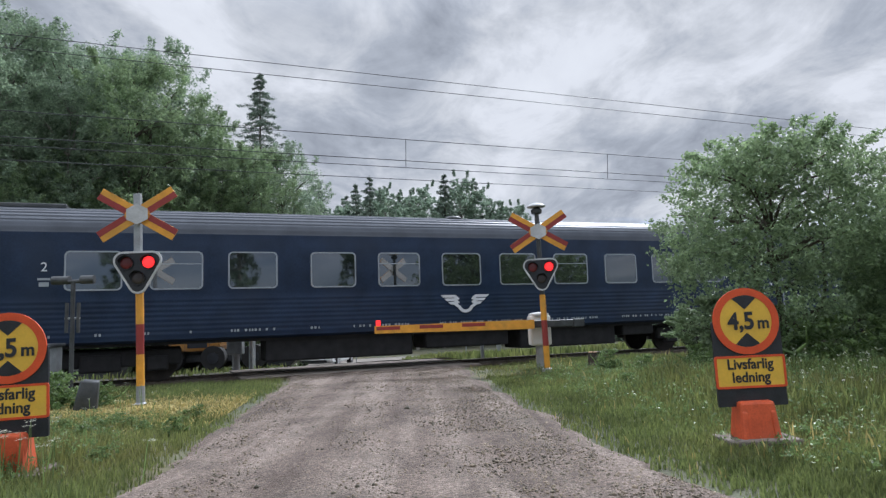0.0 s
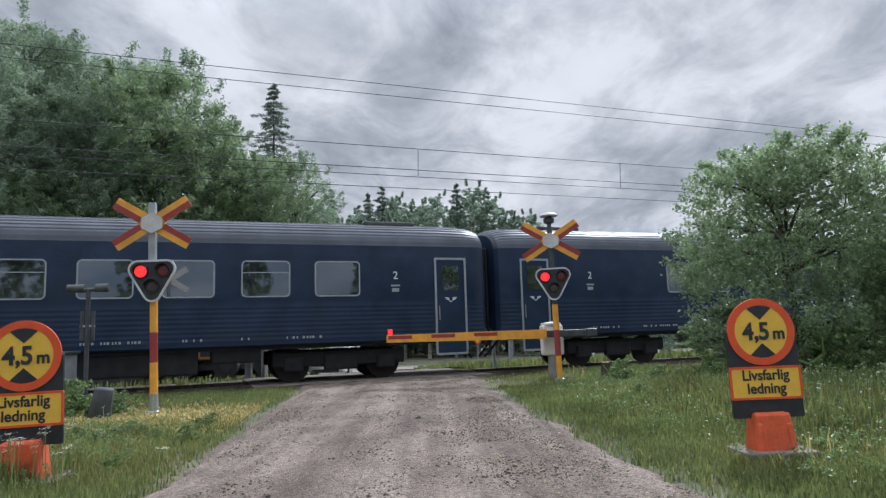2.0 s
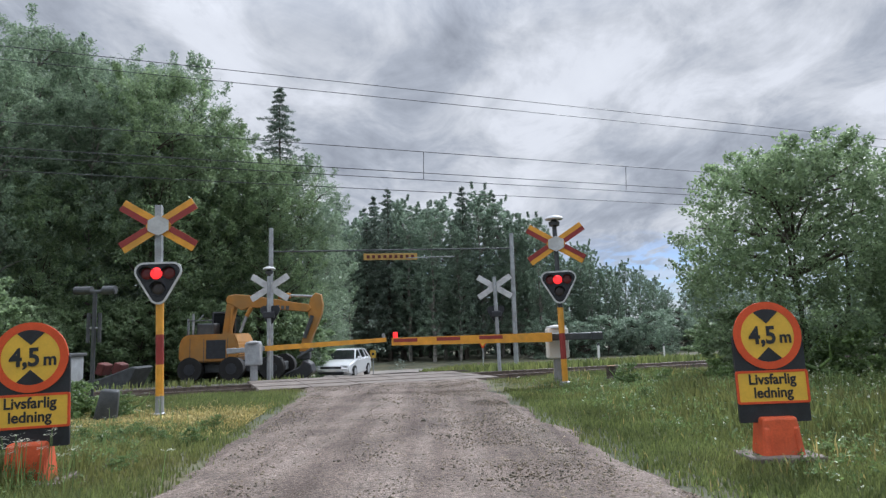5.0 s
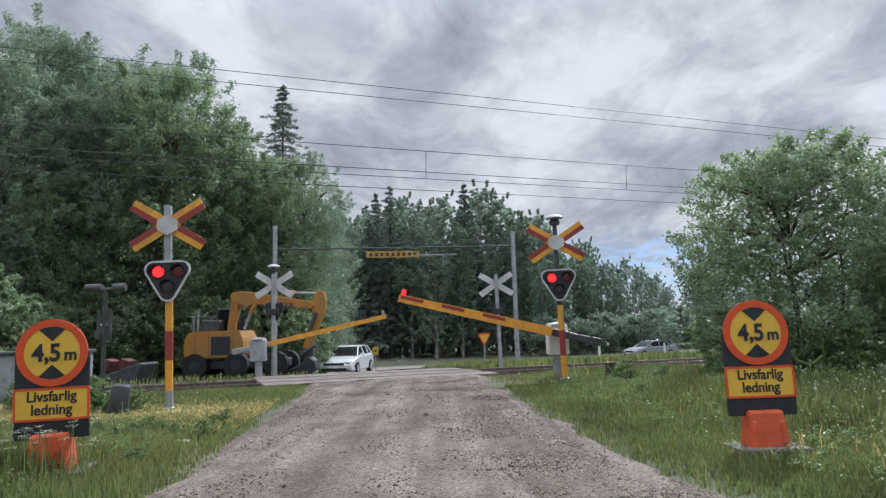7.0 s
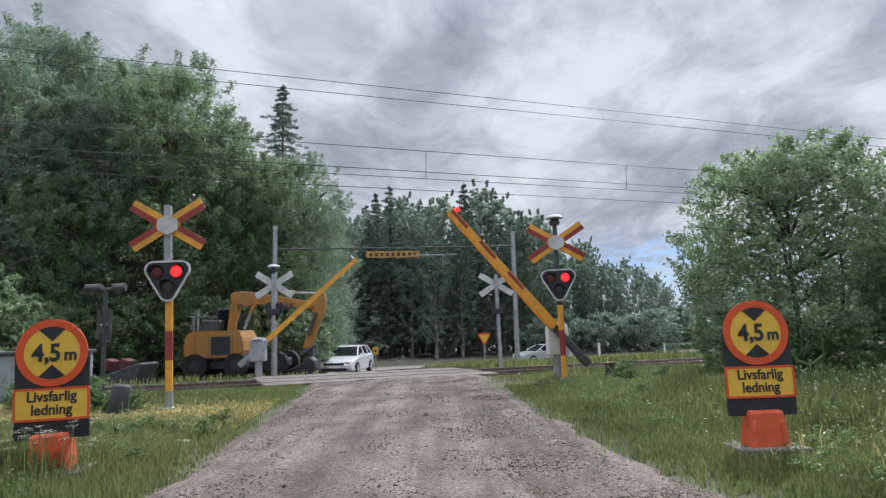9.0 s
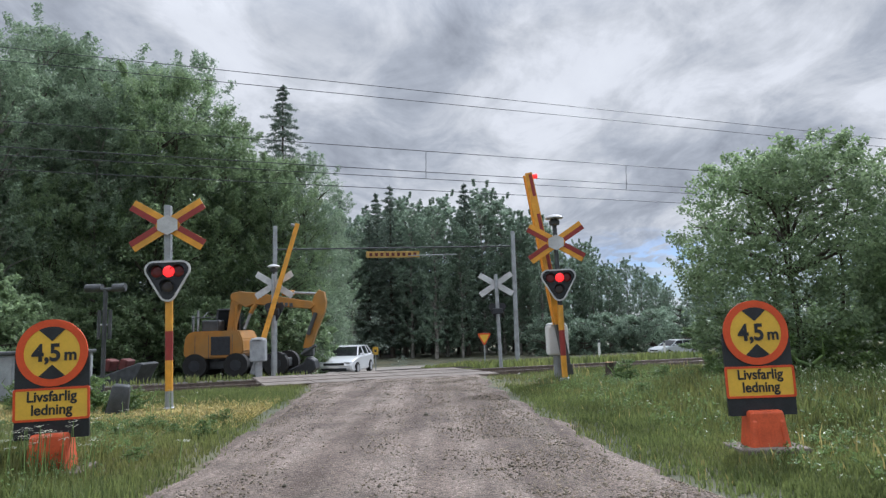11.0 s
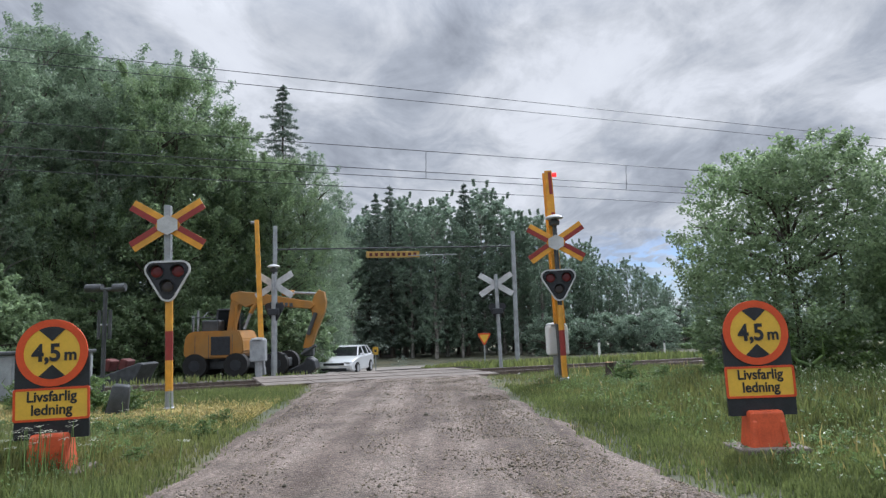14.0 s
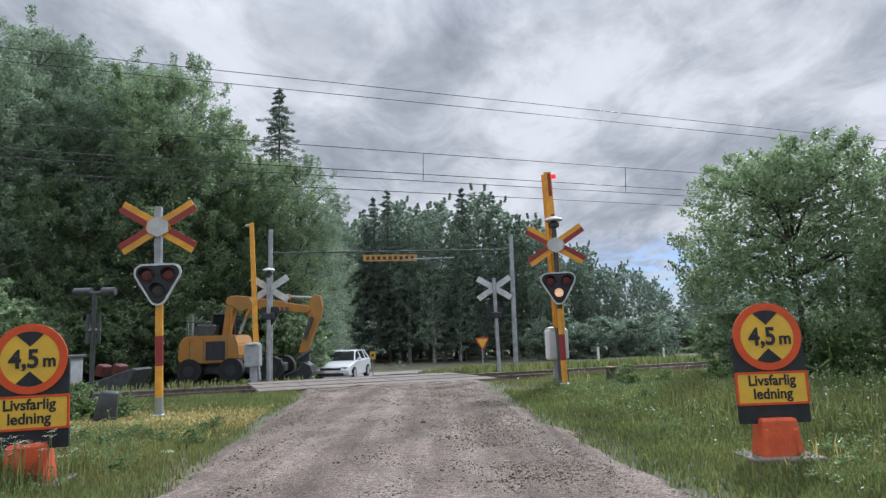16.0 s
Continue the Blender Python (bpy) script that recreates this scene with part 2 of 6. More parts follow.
M_EARTH = mat("dark_earth", (0.055, 0.047, 0.038), 0.95, vary=0.45, scale=1.2, fine_scale=30, bump=0.6, dirt=(0.05, 0.06, 0.03), dirt_amount=0.6)
M_CARWHITE = mat("car_white", (0.72, 0.74, 0.76), 0.25, vary=0.03, coat=0.6)
M_CARSILVER = mat("car_silver", (0.28, 0.30, 0.33), 0.3, 0.5, vary=0.05, coat=0.6)
M_CARPALE = mat("car_pale", (0.42, 0.46, 0.47), 0.3, 0.3, vary=0.05, coat=0.6)
M_TYRE = mat("tyre", (0.018, 0.018, 0.018), 0.9, vary=0.2)
M_RUST = mat("rust_red", (0.10, 0.024, 0.020), 0.75, vary=0.3, scale=4)
M_LAMP = mat("lamp_glass", (0.55, 0.57, 0.6), 0.1, vary=0.05)


# ---- mesh helpers ----
def part(name, bm, material, parent=None, label=""):
    me = bpy.data.meshes.new(name)
    bm.to_mesh(me)
    bm.free()
    me.materials.append(material)
    ob = new(name, me)
    ob.parent = parent
    if label:
        tagged(ob, label)
    return ob


def thing(name, m, label, category, group="", kind=""):
    ob = new(name)
    ob.empty_display_size = 0.2
    ob.matrix_basis = m
    return tagged(ob, label, category, group, kind)


def smooth(ob, angle=40):
    me = ob.data
    me.polygons.foreach_set("use_smooth", [True] * len(me.polygons))
    me.set_sharp_from_angle(angle=radians(angle))
    return ob


def box(bm, c, s, bevel=0.0, turn=None, taper=(1, 1)):
    """A block of size s round c; taper narrows its top; turn is a matrix about c."""
    v = []
    for z in (-0.5, 0.5):
        kx, ky = taper if z > 0 else (1, 1)
        for x, y in ((-0.5, -0.5), (0.5, -0.5), (0.5, 0.5), (-0.5, 0.5)):
            p = Vector((x * s[0] * kx, y * s[1] * ky, z * s[2]))
            if turn:
                p = turn @ p
            v.append(bm.verts.new(p + Vector(c)))
    f = [bm.faces.new([v[i] for i in q]) for q in ((3, 2, 1, 0), (4, 5, 6, 7), (0, 1, 5, 4), (1, 2, 6, 5), (2, 3, 7, 6), (3, 0, 4, 7))]
    if bevel:
        edges = list({e for g in f for e in g.edges})
        bmesh.ops.bevel(bm, geom=edges, offset=bevel, segments=2, affect="EDGES", profile=0.5)
    return bm


def rod(bm, a, b, r0, r1=None, n=12, caps=True):
    """A round bar from a to b, tapering from r0 to r1."""
    r1 = r0 if r1 is None else r1
    a, b = Vector(a), Vector(b)
    w = (b - a).normalized()
    u = w.orthogonal().normalized()
    v = w.cross(u)
    rings = []
    for p, r in ((a, r0), (b, r1)):
        rings.append([bm.verts.new(p + (u * math.cos(t) + v * math.sin(t)) * r) for t in (2 * math.pi * i / n for i in range(n))])
    for i in range(n):
        bm.faces.new((rings[0][i], rings[0][(i + 1) % n], rings[1][(i + 1) % n], rings[1][i]))
    if caps:
        bm.faces.new(rings[0][::-1])
        bm.faces.new(rings[1])
    return bm


def lathe(bm, profile, n=20, at=(0, 0, 0)):
    """A body turned round z from (radius, height) pairs."""
    rings = [[bm.verts.new((at[0] + r * math.cos(t), at[1] + r * math.sin(t), at[2] + z)) for t in (2 * math.pi * i / n for i in range(n))] for r, z in profile]
    for p, q in zip(rings, rings[1:]):
        for i in range(n):
            bm.faces.new((p[i], p[(i + 1) % n], q[(i + 1) % n], q[i]))
    bm.faces.new(rings[0][::-1])
    bm.faces.new(rings[-1])
    return bm


def slab(bm, outline, y0, y1, hole=None):
    """A plate in the xz plane from y0 (front) to y1; outline counter-clockwise seen from -y; hole is a like outline with as many points."""
    fr = [bm.verts.new((x, y0, z)) for x, z in outline]
    bk = [bm.verts.new((x, y1, z)) for x, z in outline]
    n = len(outline)
    for i in range(n):
        bm.faces.new((fr[i], bk[i], bk[(i + 1) % n], fr[(i + 1) % n]))
    if hole:
        hf = [bm.verts.new((x, y0, z)) for x, z in hole]
        hb = [bm.verts.new((x, y1, z)) for x, z in hole]
        for i in range(n):
            j = (i + 1) % n
            bm.faces.new((fr[i], fr[j], hf[j], hf[i]))
            bm.faces.new((bk[j], bk[i], hb[i], hb[j]))
            bm.faces.new((hf[i], hf[j], hb[j], hb[i]))
    else:
        bm.faces.new(fr)
        bm.faces.new(bk[::-1])
    bmesh.ops.recalc_face_normals(bm, faces=bm.faces[:])
    return bm


def rounded(cx, cz, w, h, r, k=5):
    """A rounded rectangle as an outline."""
    pts = []
    for sx, sz, a0 in ((1, -1, -90), (1, 1, 0), (-1, 1, 90), (-1, -1, 180)):
        for i in range(k + 1):
            a = radians(a0 + 90 * i / k)
            pts.append((cx + sx * (w / 2 - r) + r * math.cos(a), cz + sz * (h / 2 - r) + r * math.sin(a)))
    return pts


def circle(cx, cz, r, n=40):
    return [(cx + r * math.cos(2 * math.pi * i / n), cz + r * math.sin(2 * math.pi * i / n)) for i in range(n)]


def words(text, size, x, z, y, material, parent, name="lettering", squeeze=1.0, bold=0.0):
    """Raised lettering in the xz plane, read from -y, centred on x, base line at z."""
    cu = bpy.data.curves.new(name, "FONT")
    cu.body, cu.size, cu.align_x, cu.extrude, cu.offset = text, size, "CENTER", 0.0015, bold
    tmp = bpy.data.objects.new(name, cu)
    me = bpy.data.meshes.new_from_object(tmp)
    bpy.data.objects.remove(tmp)
    me.transform(Matrix.Translation((x, y, z)) @ Matrix.Rotation(radians(90), 4, "X") @ Matrix.Diagonal((squeeze, 1, 1, 1)))
    me.materials.clear()
    me.materials.append(material)
    ob = new(name, me)
    ob.parent = parent
    return ob


def quick(name, verts, faces, material, parent=None):
    me = bpy.data.meshes.new(name)
    me.from_pydata(verts, [], faces)
    me.materials.append(material)
    me.validate()
    ob = new(name, me)
    ob.parent = parent
    return ob


# ---- the lie of the land ----
TRACK_AT, TRACK_WAY = Vector((-7.33, 16.1, 0)), Vector((0.937, 0.350, 0)).normalized()
TRACK_OUT = Vector((-TRACK_WAY.y, TRACK_WAY.x, 0))
TRACK_TURN = math.degrees(math.atan2(TRACK_WAY.y, TRACK_WAY.x))
RAIL_TOP = -0.08


def across(x, y):
    """Metres beyond the middle of the track."""
    return (x - TRACK_AT.x) * TRACK_OUT.x + (y - TRACK_AT.y) * TRACK_OUT.y - 1.55


def on_track(s, q, z=0.0):
    p = TRACK_AT + TRACK_WAY * s + TRACK_OUT * (q + 1.55)
    return Vector((p.x, p.y, z))


def step(a, b, x):
    t = min(1, max(0, (x - a) / (b - a)))
    return t * t * (3 - 2 * t)


def road_mid(y):
    return -0.28 - 0.079 * (y - 5) + 0.15 * (1 - step(4.2, 6.4, y)) if y < 24 else -1.78 - 0.17 * (y - 24)


def road_half(y):
    return 1.90 + 0.2 * (1 - step(4.2, 6.4, y)) + 0.25 * step(14, 17, y) + (4.5 * step(34, 52, y))


def land(x, y):
    q = across(x, y)
    if q < 0:
        z = -0.10 * step(-5, -1.5, q) - 0.20 * step(-2.6, -1.9, q)
        side = abs(x - road_mid(y)) - road_half(y)
        z += (0.10 - 0.07 * step(9, 13, y)) * step(0.2, 2.2, side) * step(4, 10, y) * (1 if x > 0 else 0.3) * (1 - step(-4, -2, q))
        z += 0.05 * step(0.3, 1.5, side) * noise.noise(Vector((x * 0.5, y * 0.5, 0)))
    else:
        z = -0.30 + 0.15 * step(1.9, 2.8, q) - 0.060 * max(0, min(q, 34) - 2)
        z += 0.25 * step(6, 20, q) * noise.noise(Vector((x * 0.12, y * 0.12, 3)))* (1 if x > 3 or x < -12 else 0)
    return z


def road_top(x, y):
    q = across(x, y)
    z = -0.10 * step(-5, -1.5, q) if q < 0 else -0.10 - 0.060 * max(0, min(q, 34) - 2)
    return z + 0.035


def spread(lo, hi, mid_lo, mid_hi, fine_step, grow=1.22):
    """Grid lines, close together in the middle and wider outwards."""
    xs = list(np.arange(mid_lo, mid_hi + 1e-6, fine_step))
    s, x = fine_step, mid_lo
    while x > lo:
        s *= grow
        x -= s
        xs.insert(0, x)
    s, x = fine_step, mid_hi
    while x < hi:
        s *= grow
        x += s
        xs.append(x)
    return xs


def sheet(name, xs, ys, height, material):
    verts = [(x, y, height(x, y)) for y in ys for x in xs]
    w = len(xs)
    faces = [(j * w + i, j * w + i + 1, (j + 1) * w + i + 1, (j + 1) * w + i) for j in range(len(ys) - 1) for i in range(w - 1)]
    ob = quick(name, verts, faces, material)
    return smooth(ob, 60)


ground = sheet("ground", spread(-900, 900, -16, 16, 0.4), spread(-300, 1600, 0, 34, 0.4), land, M_GRASS_GROUND)
tagged(ground, "rough grass verge with dry straw patches", "ground", kind="structure")


def road_piece(name, y0, y1, dy, cols, material, label, start, stop):
    """A length of the road between two lines; 'start' and 'stop' keep it clear of the rails."""
    rng = random.Random(4)
    verts, faces, rows = [], [], 0
    y = y0
    while y <= y1 + 1e-6:
        for i in range(cols + 1):
            k = 2 * i / cols - 1
            edge = 0.10 + 0.24 * noise.noise(Vector((k * 3, y * 0.9, 9))) + 0.12 * noise.noise(Vector((k, y * 4, 2)))
            x = road_mid(y) + k * (road_half(y) + (edge if abs(k) > 0.9 else 0))
            yy = y
            q = across(x, yy)
            if start is not None and q < start:
                yy += (start - q) / TRACK_OUT.y
            if stop is not None and q > stop:
                yy -= (q - stop) / TRACK_OUT.y
            z = road_top(x, yy)
            z += 0.02 * (1 - k * k) - 0.018 * (math.exp(-((abs(k) - 0.45) / 0.14) ** 2)) - 0.05 * step(0.9, 1.0, abs(k))
            z += 0.012 * noise.noise(Vector((x * 1.7, yy * 1.1, 0))) + 0.006 * noise.noise(Vector((x * 7, yy * 5, 1)))
            verts.append((x, yy, z))
        rows += 1
        y += dy
    w = cols + 1
    for j in range(rows - 1):
        for i in range(cols):
            faces.append((j * w + i, j * w + i + 1, (j + 1) * w + i + 1, (j + 1) * w + i))
    ob = quick(name, verts, faces, material)
    smooth(ob, 60)
    return tagged(ob, label, "road", kind="structure")


road_piece("road", -12, 23, 0.12, 44, M_GRAVEL, "brown gravel road with wheel ruts", None, -2.05)
road_piece("road_beyond", 17, 58, 0.5, 20, M_ASPHALT, "pale asphalt side road beyond the crossing", 2.05, None)


# the road along the railway, on which the traffic passes
def main_road(x):
    return 50.0 + 0.45 * (x + 1) if x > -6 else 47.75 - 0.3 * (x + 6)


def main_z(x):
    return road_top(x, main_road(x)) + 0.02


def strip(name, s0, s1, q0, q1, z, material, n=60, drop=0.0):
    verts, faces = [], []
    for i in range(n + 1):
        s = s0 + (s1 - s0) * i / n
        for q, dz in ((q0 - drop, -0.35), (q0, 0), (q1, 0), (q1 + drop, -0.35)):
            p = on_track(s, q, z + dz)
            verts.append(tuple(p))
    for i in range(n):
        for k in range(3):
            faces.append((i * 4 + k, i * 4 + k + 4, i * 4 + k + 5, i * 4 + k + 1)[::-1])
    return quick(name, verts, faces, material)


verts, faces = [], []
for i, x in enumerate(np.linspace(-140, 420, 140)):
    for dy in (-4.2, 4.2):
        verts.append((x, main_road(x) + dy, road_top(x, main_road(x)) + 0.03))
    if i:
        faces.append((2 * i - 2, 2 * i, 2 * i + 1, 2 * i - 1))
tagged(quick("road_main", verts, faces, M_ASPHALT), "pale grey asphalt road beside the railway", "road", kind="structure")

# ---- railway ----
tagged(strip("track_bed", -160, 320, -1.75, 1.75, RAIL_TOP - 0.19, M_BALLAST, drop=0.7), "dark crushed-stone track bed", "track bed", kind="structure")


def rail(q):
    bm = bmesh.new()
    prof = [(-0.07, -0.16), (0.07, -0.16), (0.07, -0.145), (0.012, -0.12), (0.012, -0.04), (0.036, -0.03), (0.036, 0.0), (-0.036, 0.0), (-0.036, -0.03), (-0.012, -0.04), (-0.012, -0.12), (-0.07, -0.145)]
    ends = [[bm.verts.new(on_track(s, q + a, RAIL_TOP + b)) for a, b in prof] for s in (-160, 320)]
    k = len(prof)
    for i in range(k):
        bm.faces.new((ends[0][i], ends[0][(i + 1) % k], ends[1][(i + 1) % k], ends[1][i]))
    bm.faces.new(ends[0])
    bm.faces.new(ends[1][::-1])
    bmesh.ops.recalc_face_normals(bm, faces=bm.faces[:])
    return tagged(part("rail", bm, M_RAIL), "rusty brown steel rail on the track bed", "rail", "rails of the track")


rail(-0.7525)
rail(0.7525)
bm = bmesh.new()
box(bm, (0, 0, 0), (0.25, 2.5, 0.16), 0.02)
sleeper = part("sleeper", bm, M_SLEEPER)
tagged(sleeper, "grey concrete railway sleeper", "sleeper", "sleepers of the track")
sleeper.matrix_basis = pose(*on_track(-14, 0, RAIL_TOP - 0.24), 0, 0, TRACK_TURN)
for i in range(1, 110):
    s = -14 + 0.65 * i
    if not 2.0 < s < 9.6:
        copy_thing(sleeper, pose(*on_track(s, 0, RAIL_TOP - 0.24), 0, 0, TRACK_TURN))

# bare dark earth between the track and the wood
verts, faces = [], []
for i in range(61):
    for j in range(25):
        q = 1.95 + 0.5 * j
        e = TRACK_AT + TRACK_OUT * (q + 1.55)
        s_end = (-5.6 - 0.12 * j - e.x) / TRACK_WAY.x
        p = on_track(s_end - 32 * (1 - i / 60), q + 0.15 * noise.noise(Vector((i * 0.4, j, 0))))
        verts.append((p.x, p.y, land(p.x, p.y) + 0.03))
for i in range(60):
    for j in range(24):
        k = i * 25 + j
        faces.append((k, k + 25, k + 26, k + 1))
tagged(smooth(quick("yard_ground", verts, faces, M_EARTH), 60), "bare dark earth yard beside the track", "ground", kind="structure")

# concrete panels that carry the road over the rails
crossing = thing("crossing_deck", pose(*on_track(5.8, 0, RAIL_TOP), 0, 0, TRACK_TURN), "pale concrete level crossing panels between the rails", "crossing deck", kind="structure")
for y, w in ((-1.35, 1.0), (-0.30, 0.62), (0.34, 0.62), (1.38, 1.0)):
    for i in range(5):
        bm = bmesh.new()
        box(bm, (-2.3 + 1.3 * i, y, -0.052), (1.28, w, 0.14), 0.012)
        part("panel", bm, M_CONCRETE, crossing)


# ---- coaches ----
CAR = 26.4


def coach_section(ribs=True):
    """The outline of half a coach on the camera's side: (outward, height over the rail)."""
    pts = [(1.40, 0.98), (1.50, 1.04)]
    z = 1.12
    while z < 2.06:
        pts += [(1.50, z), (1.506, z + 0.025), (1.506, z + 0.065), (1.50, z + 0.09)]
        z += 0.118
    pts += [(1.515, 2.16), (1.515, 3.28), (1.505, 3.36), (1.49, 3.62)]
    return pts


def roof_section():
    pts = []
    arc = [(1.49, 3.62), (1.46, 3.74), (1.40, 3.86), (1.31, 3.97), (1.19, 4.07), (1.04, 4.16), (0.85, 4.235), (0.62, 4.295), (0.36, 4.335), (0.12, 4.35)]
    for a, b in zip(arc, arc[1:]):
        for k in (0, 0.42, 0.5, 0.92):
            off = 0.030 if k in (0.5, 0.92) else 0
            pts.append((a[0] + (b[0] - a[0]) * k, a[1] + (b[1] - a[1]) * k + off))
    pts.append(arc[-1])
    return pts


def extrude(bm, half, xs, shape=lambda i, y, z: (y, z)):
    """A shell along x from a half outline (near side at -y), mirrored to the far side."""
    full = [(-y, z) for y, z in half] + [(y, z) for y, z in reversed(half)]
    rings = [[bm.verts.new((x, *shape(i, y, z))) for y, z in full] for i, x in enumerate(xs)]
    for p, q in zip(rings, rings[1:]):
        for k in range(len(full) - 1):
            bm.faces.new((p[k], q[k], q[k + 1], p[k + 1]))
    return rings


def wing_logo(bm, cx, cz, s, y):
    """Two swept wings over a crescent."""
    arc = [(math.cos(radians(a)), math.sin(radians(a))) for a in range(200, 341, 14)]
    outer = [(cx + 0.33 * s * c, cz - 0.02 * s + 0.33 * s * d) for c, d in arc]
    inner = [(cx + 0.22 * s * c, cz + 0.0 * s + 0.24 * s * d) for c, d in reversed(arc)]
    slab(bm, outer + inner, y, y + 0.004)
    for sx in (-1, 1):
        for k, (b, z) in enumerate(((0.88, 0.30), (0.76, 0.15), (0.62, 0.0))):
            quad = [(0.20, z - 0.12), (0.31, z - 0.17), (0.42, z - 0.06), (b - 0.08, z - 0.05), (b, z + 0.06), (0.36, z + 0.06)]
            pts = [(cx + sx * u * 1.1 * s, cz + v * 0.85 * s) for u, v in quad]
            slab(bm, pts if sx > 0 else pts[::-1], y - 0.001 * (k + 1), y + 0.004)


def coach(m, label, seed, bays, emblem_x):
    """x runs along the coach from its tail, the camera's side is at -y, z from the rail top."""
    car = thing("railway_coach", m, label, "railway coach", "coaches of the train")
    bm = bmesh.new()
    stations = [-0.14, -0.06, 0.10, 0.34, CAR / 2, CAR - 0.34, CAR - 0.10, CAR + 0.06, CAR + 0.14]
    narrow = (0.80, 0.90, 0.965, 1, 1, 1, 0.965, 0.90, 0.80)
    extrude(bm, coach_section(), stations, lambda i, y, z: (y * narrow[i], z))
    ends = coach_section() + [(y, 3.55 + (z - 3.55) * 0.74) for y, z in roof_section()[1:]]
    for x, flip in ((-0.139, False), (CAR + 0.139, True)):
        ring = [bm.verts.new((x, -y * 0.80, z)) for y, z in ends] + [bm.verts.new((x, y * 0.80, z)) for y, z in reversed(ends)]
        bm.faces.new(ring if flip else ring[::-1])
    body = smooth(part("body", bm, M_NAVY, car), 25)
    bm = bmesh.new()

    def droop(i, y, z):
        k = (0.74, 0.84, 0.92, 0.97, 1, 1, 1, 0.97, 0.92, 0.84, 0.74)[i]
        return y * (0.80, 0.90, 0.965, 1, 1, 1, 1, 1, 0.965, 0.90, 0.80)[i], 3.55 + (z - 3.55) * k
    extrude(bm, roof_section(), [-0.14, -0.06, 0.10, 0.5, 1.3, CAR / 2, CAR - 1.3, CAR - 0.5, CAR - 0.10, CAR + 0.06, CAR + 0.14], droop)
    smooth(part("roof", bm, M_ROOF, car, "grey ribbed metal roof"), 25)
    for cx in (3.4, 13.6, CAR - 3.4):
        bm = bmesh.new()
        if cx == 13.6:
            lathe(bm, [(0.26, 0), (0.26, 0.05), (0.18, 0.10), (0.05, 0.12)], 16, (cx, -0.5, 4.30))
        else:
            box(bm, (cx - 0.9 if cx < 9 else cx + 0.9, 0, 4.38), (1.5, 1.2, 0.12), 0.03)
        part("roof_vent", bm, M_DARKGREY, car)
    # gangway bellows at both ends
    for x, d in ((-0.14, -1), (CAR + 0.14, 1)):
        for k in range(3):
            bm = bmesh.new()
            bm_y = 0.74 - 0.02 * (k % 2)
            box(bm, (x + d * (0.035 + 0.07 * k), 0, 2.45), (0.062, 2 * bm_y, 2.5), 0.03)
            part("bellows_fold", bm, M_BLACK, car)
    # windows on the camera's side
    for i, cx in enumerate(bays):
        cz = 2.71
        bm = bmesh.new()
        slab(bm, rounded(cx, cz, 1.22, 0.94, 0.12), -1.530, -1.50, rounded(cx, cz, 1.15, 0.87, 0.09))
        fr = part("window_frame", bm, M_FRAME, car)
        bm = bmesh.new()
        slab(bm, rounded(cx, cz, 1.16, 0.88, 0.09), -1.522, -1.505)
        part("pane", bm, M_COACHGLASS, fr)
        if (i + seed) % 3 == 1:
            bm = bmesh.new()
            box(bm, (cx, -1.525, cz + 0.16), (1.14, 0.012, 0.022))
            part("glazing_bar", bm, M_FRAME, fr)
    # doors
    for cx in (1.03, CAR - 1.03):
        bm = bmesh.new()
        slab(bm, rounded(cx, 1.94, 0.96, 2.72, 0.03, 2), -1.535, -1.50, rounded(cx, 1.94, 0.84, 2.60, 0.03, 2))
        fr = part("door_frame", bm, M_FRAME, car, "pale grey door surround")
        bm = bmesh.new()
        slab(bm, rounded(cx, 1.94, 0.86, 2.62, 0.03, 2), -1.522, -1.46)
        leaf = part("door", bm, M_NAVY, car)
        bm = bmesh.new()
        slab(bm, rounded(cx, 2.72, 0.50, 0.72, 0.06), -1.528, -1.50)
        part("door_pane", bm, M_COACHGLASS, leaf)
        bm = bmesh.new()
        wing_logo(bm, cx, 2.12, 0.2, -1.527)
        part("emblem", bm, M_LOGO, leaf)
        bm = bmesh.new()
        rod(bm, (cx - 0.36, -1.55, 1.55), (cx - 0.36, -1.55, 1.95), 0.014, n=8)
        part("grab_rail", bm, M_FRAME, leaf)
    bm = bmesh.new()
    wing_logo(bm, emblem_x, 1.74, 0.78, -1.530)
    part("emblem", bm, M_LOGO, car, "white winged emblem")
    for cx in (2.95, CAR - 2.65):
        words("2", 0.30, cx, 2.70, -1.528, M_LOGO, car)
        bm = bmesh.new()
        box(bm, (cx, -1.519, 2.52), (0.26, 0.006, 0.05))
        box(bm, (cx, -1.519, 2.40), (0.20, 0.006, 0.10))
        tagged(part("notice", bm, M_FRAME, car), kind="stuff")
    bm = bmesh.new()
    rng = random.Random(seed)
    x = 3.0
    while x < 22:
        w = rng.uniform(0.04, 0.075)
        box(bm, (x, -1.5145, 1.20), (w * 0.8, 0.006, 0.062))
        x += w + rng.choice((0.025, 0.025, 0.025, 0.025, 0.03, 0.12, 0.12, 0.9))
    tagged(part("lettering", bm, M_FRAME, car, "small white marking bars"), kind="stuff")
    # underframe
    bm = bmesh.new()
    box(bm, (CAR / 2, 0, 0.98), (CAR - 0.9, 2.7, 0.14))
    part("sole_bar", bm, M_UNDER, car)
    for a, w, zb in ((9.9, 4.0, 0.36), (13.6, 2.6, 0.5), (17.0, 3.4, 0.36), (19.6, 1.2, 0.6)):
        bm = bmesh.new()
        box(bm, (a, -0.75, (0.95 + zb) / 2), (w, 1.1, 0.95 - zb), 0.05)
        part("equipment_box", bm, M_UNDER, car)
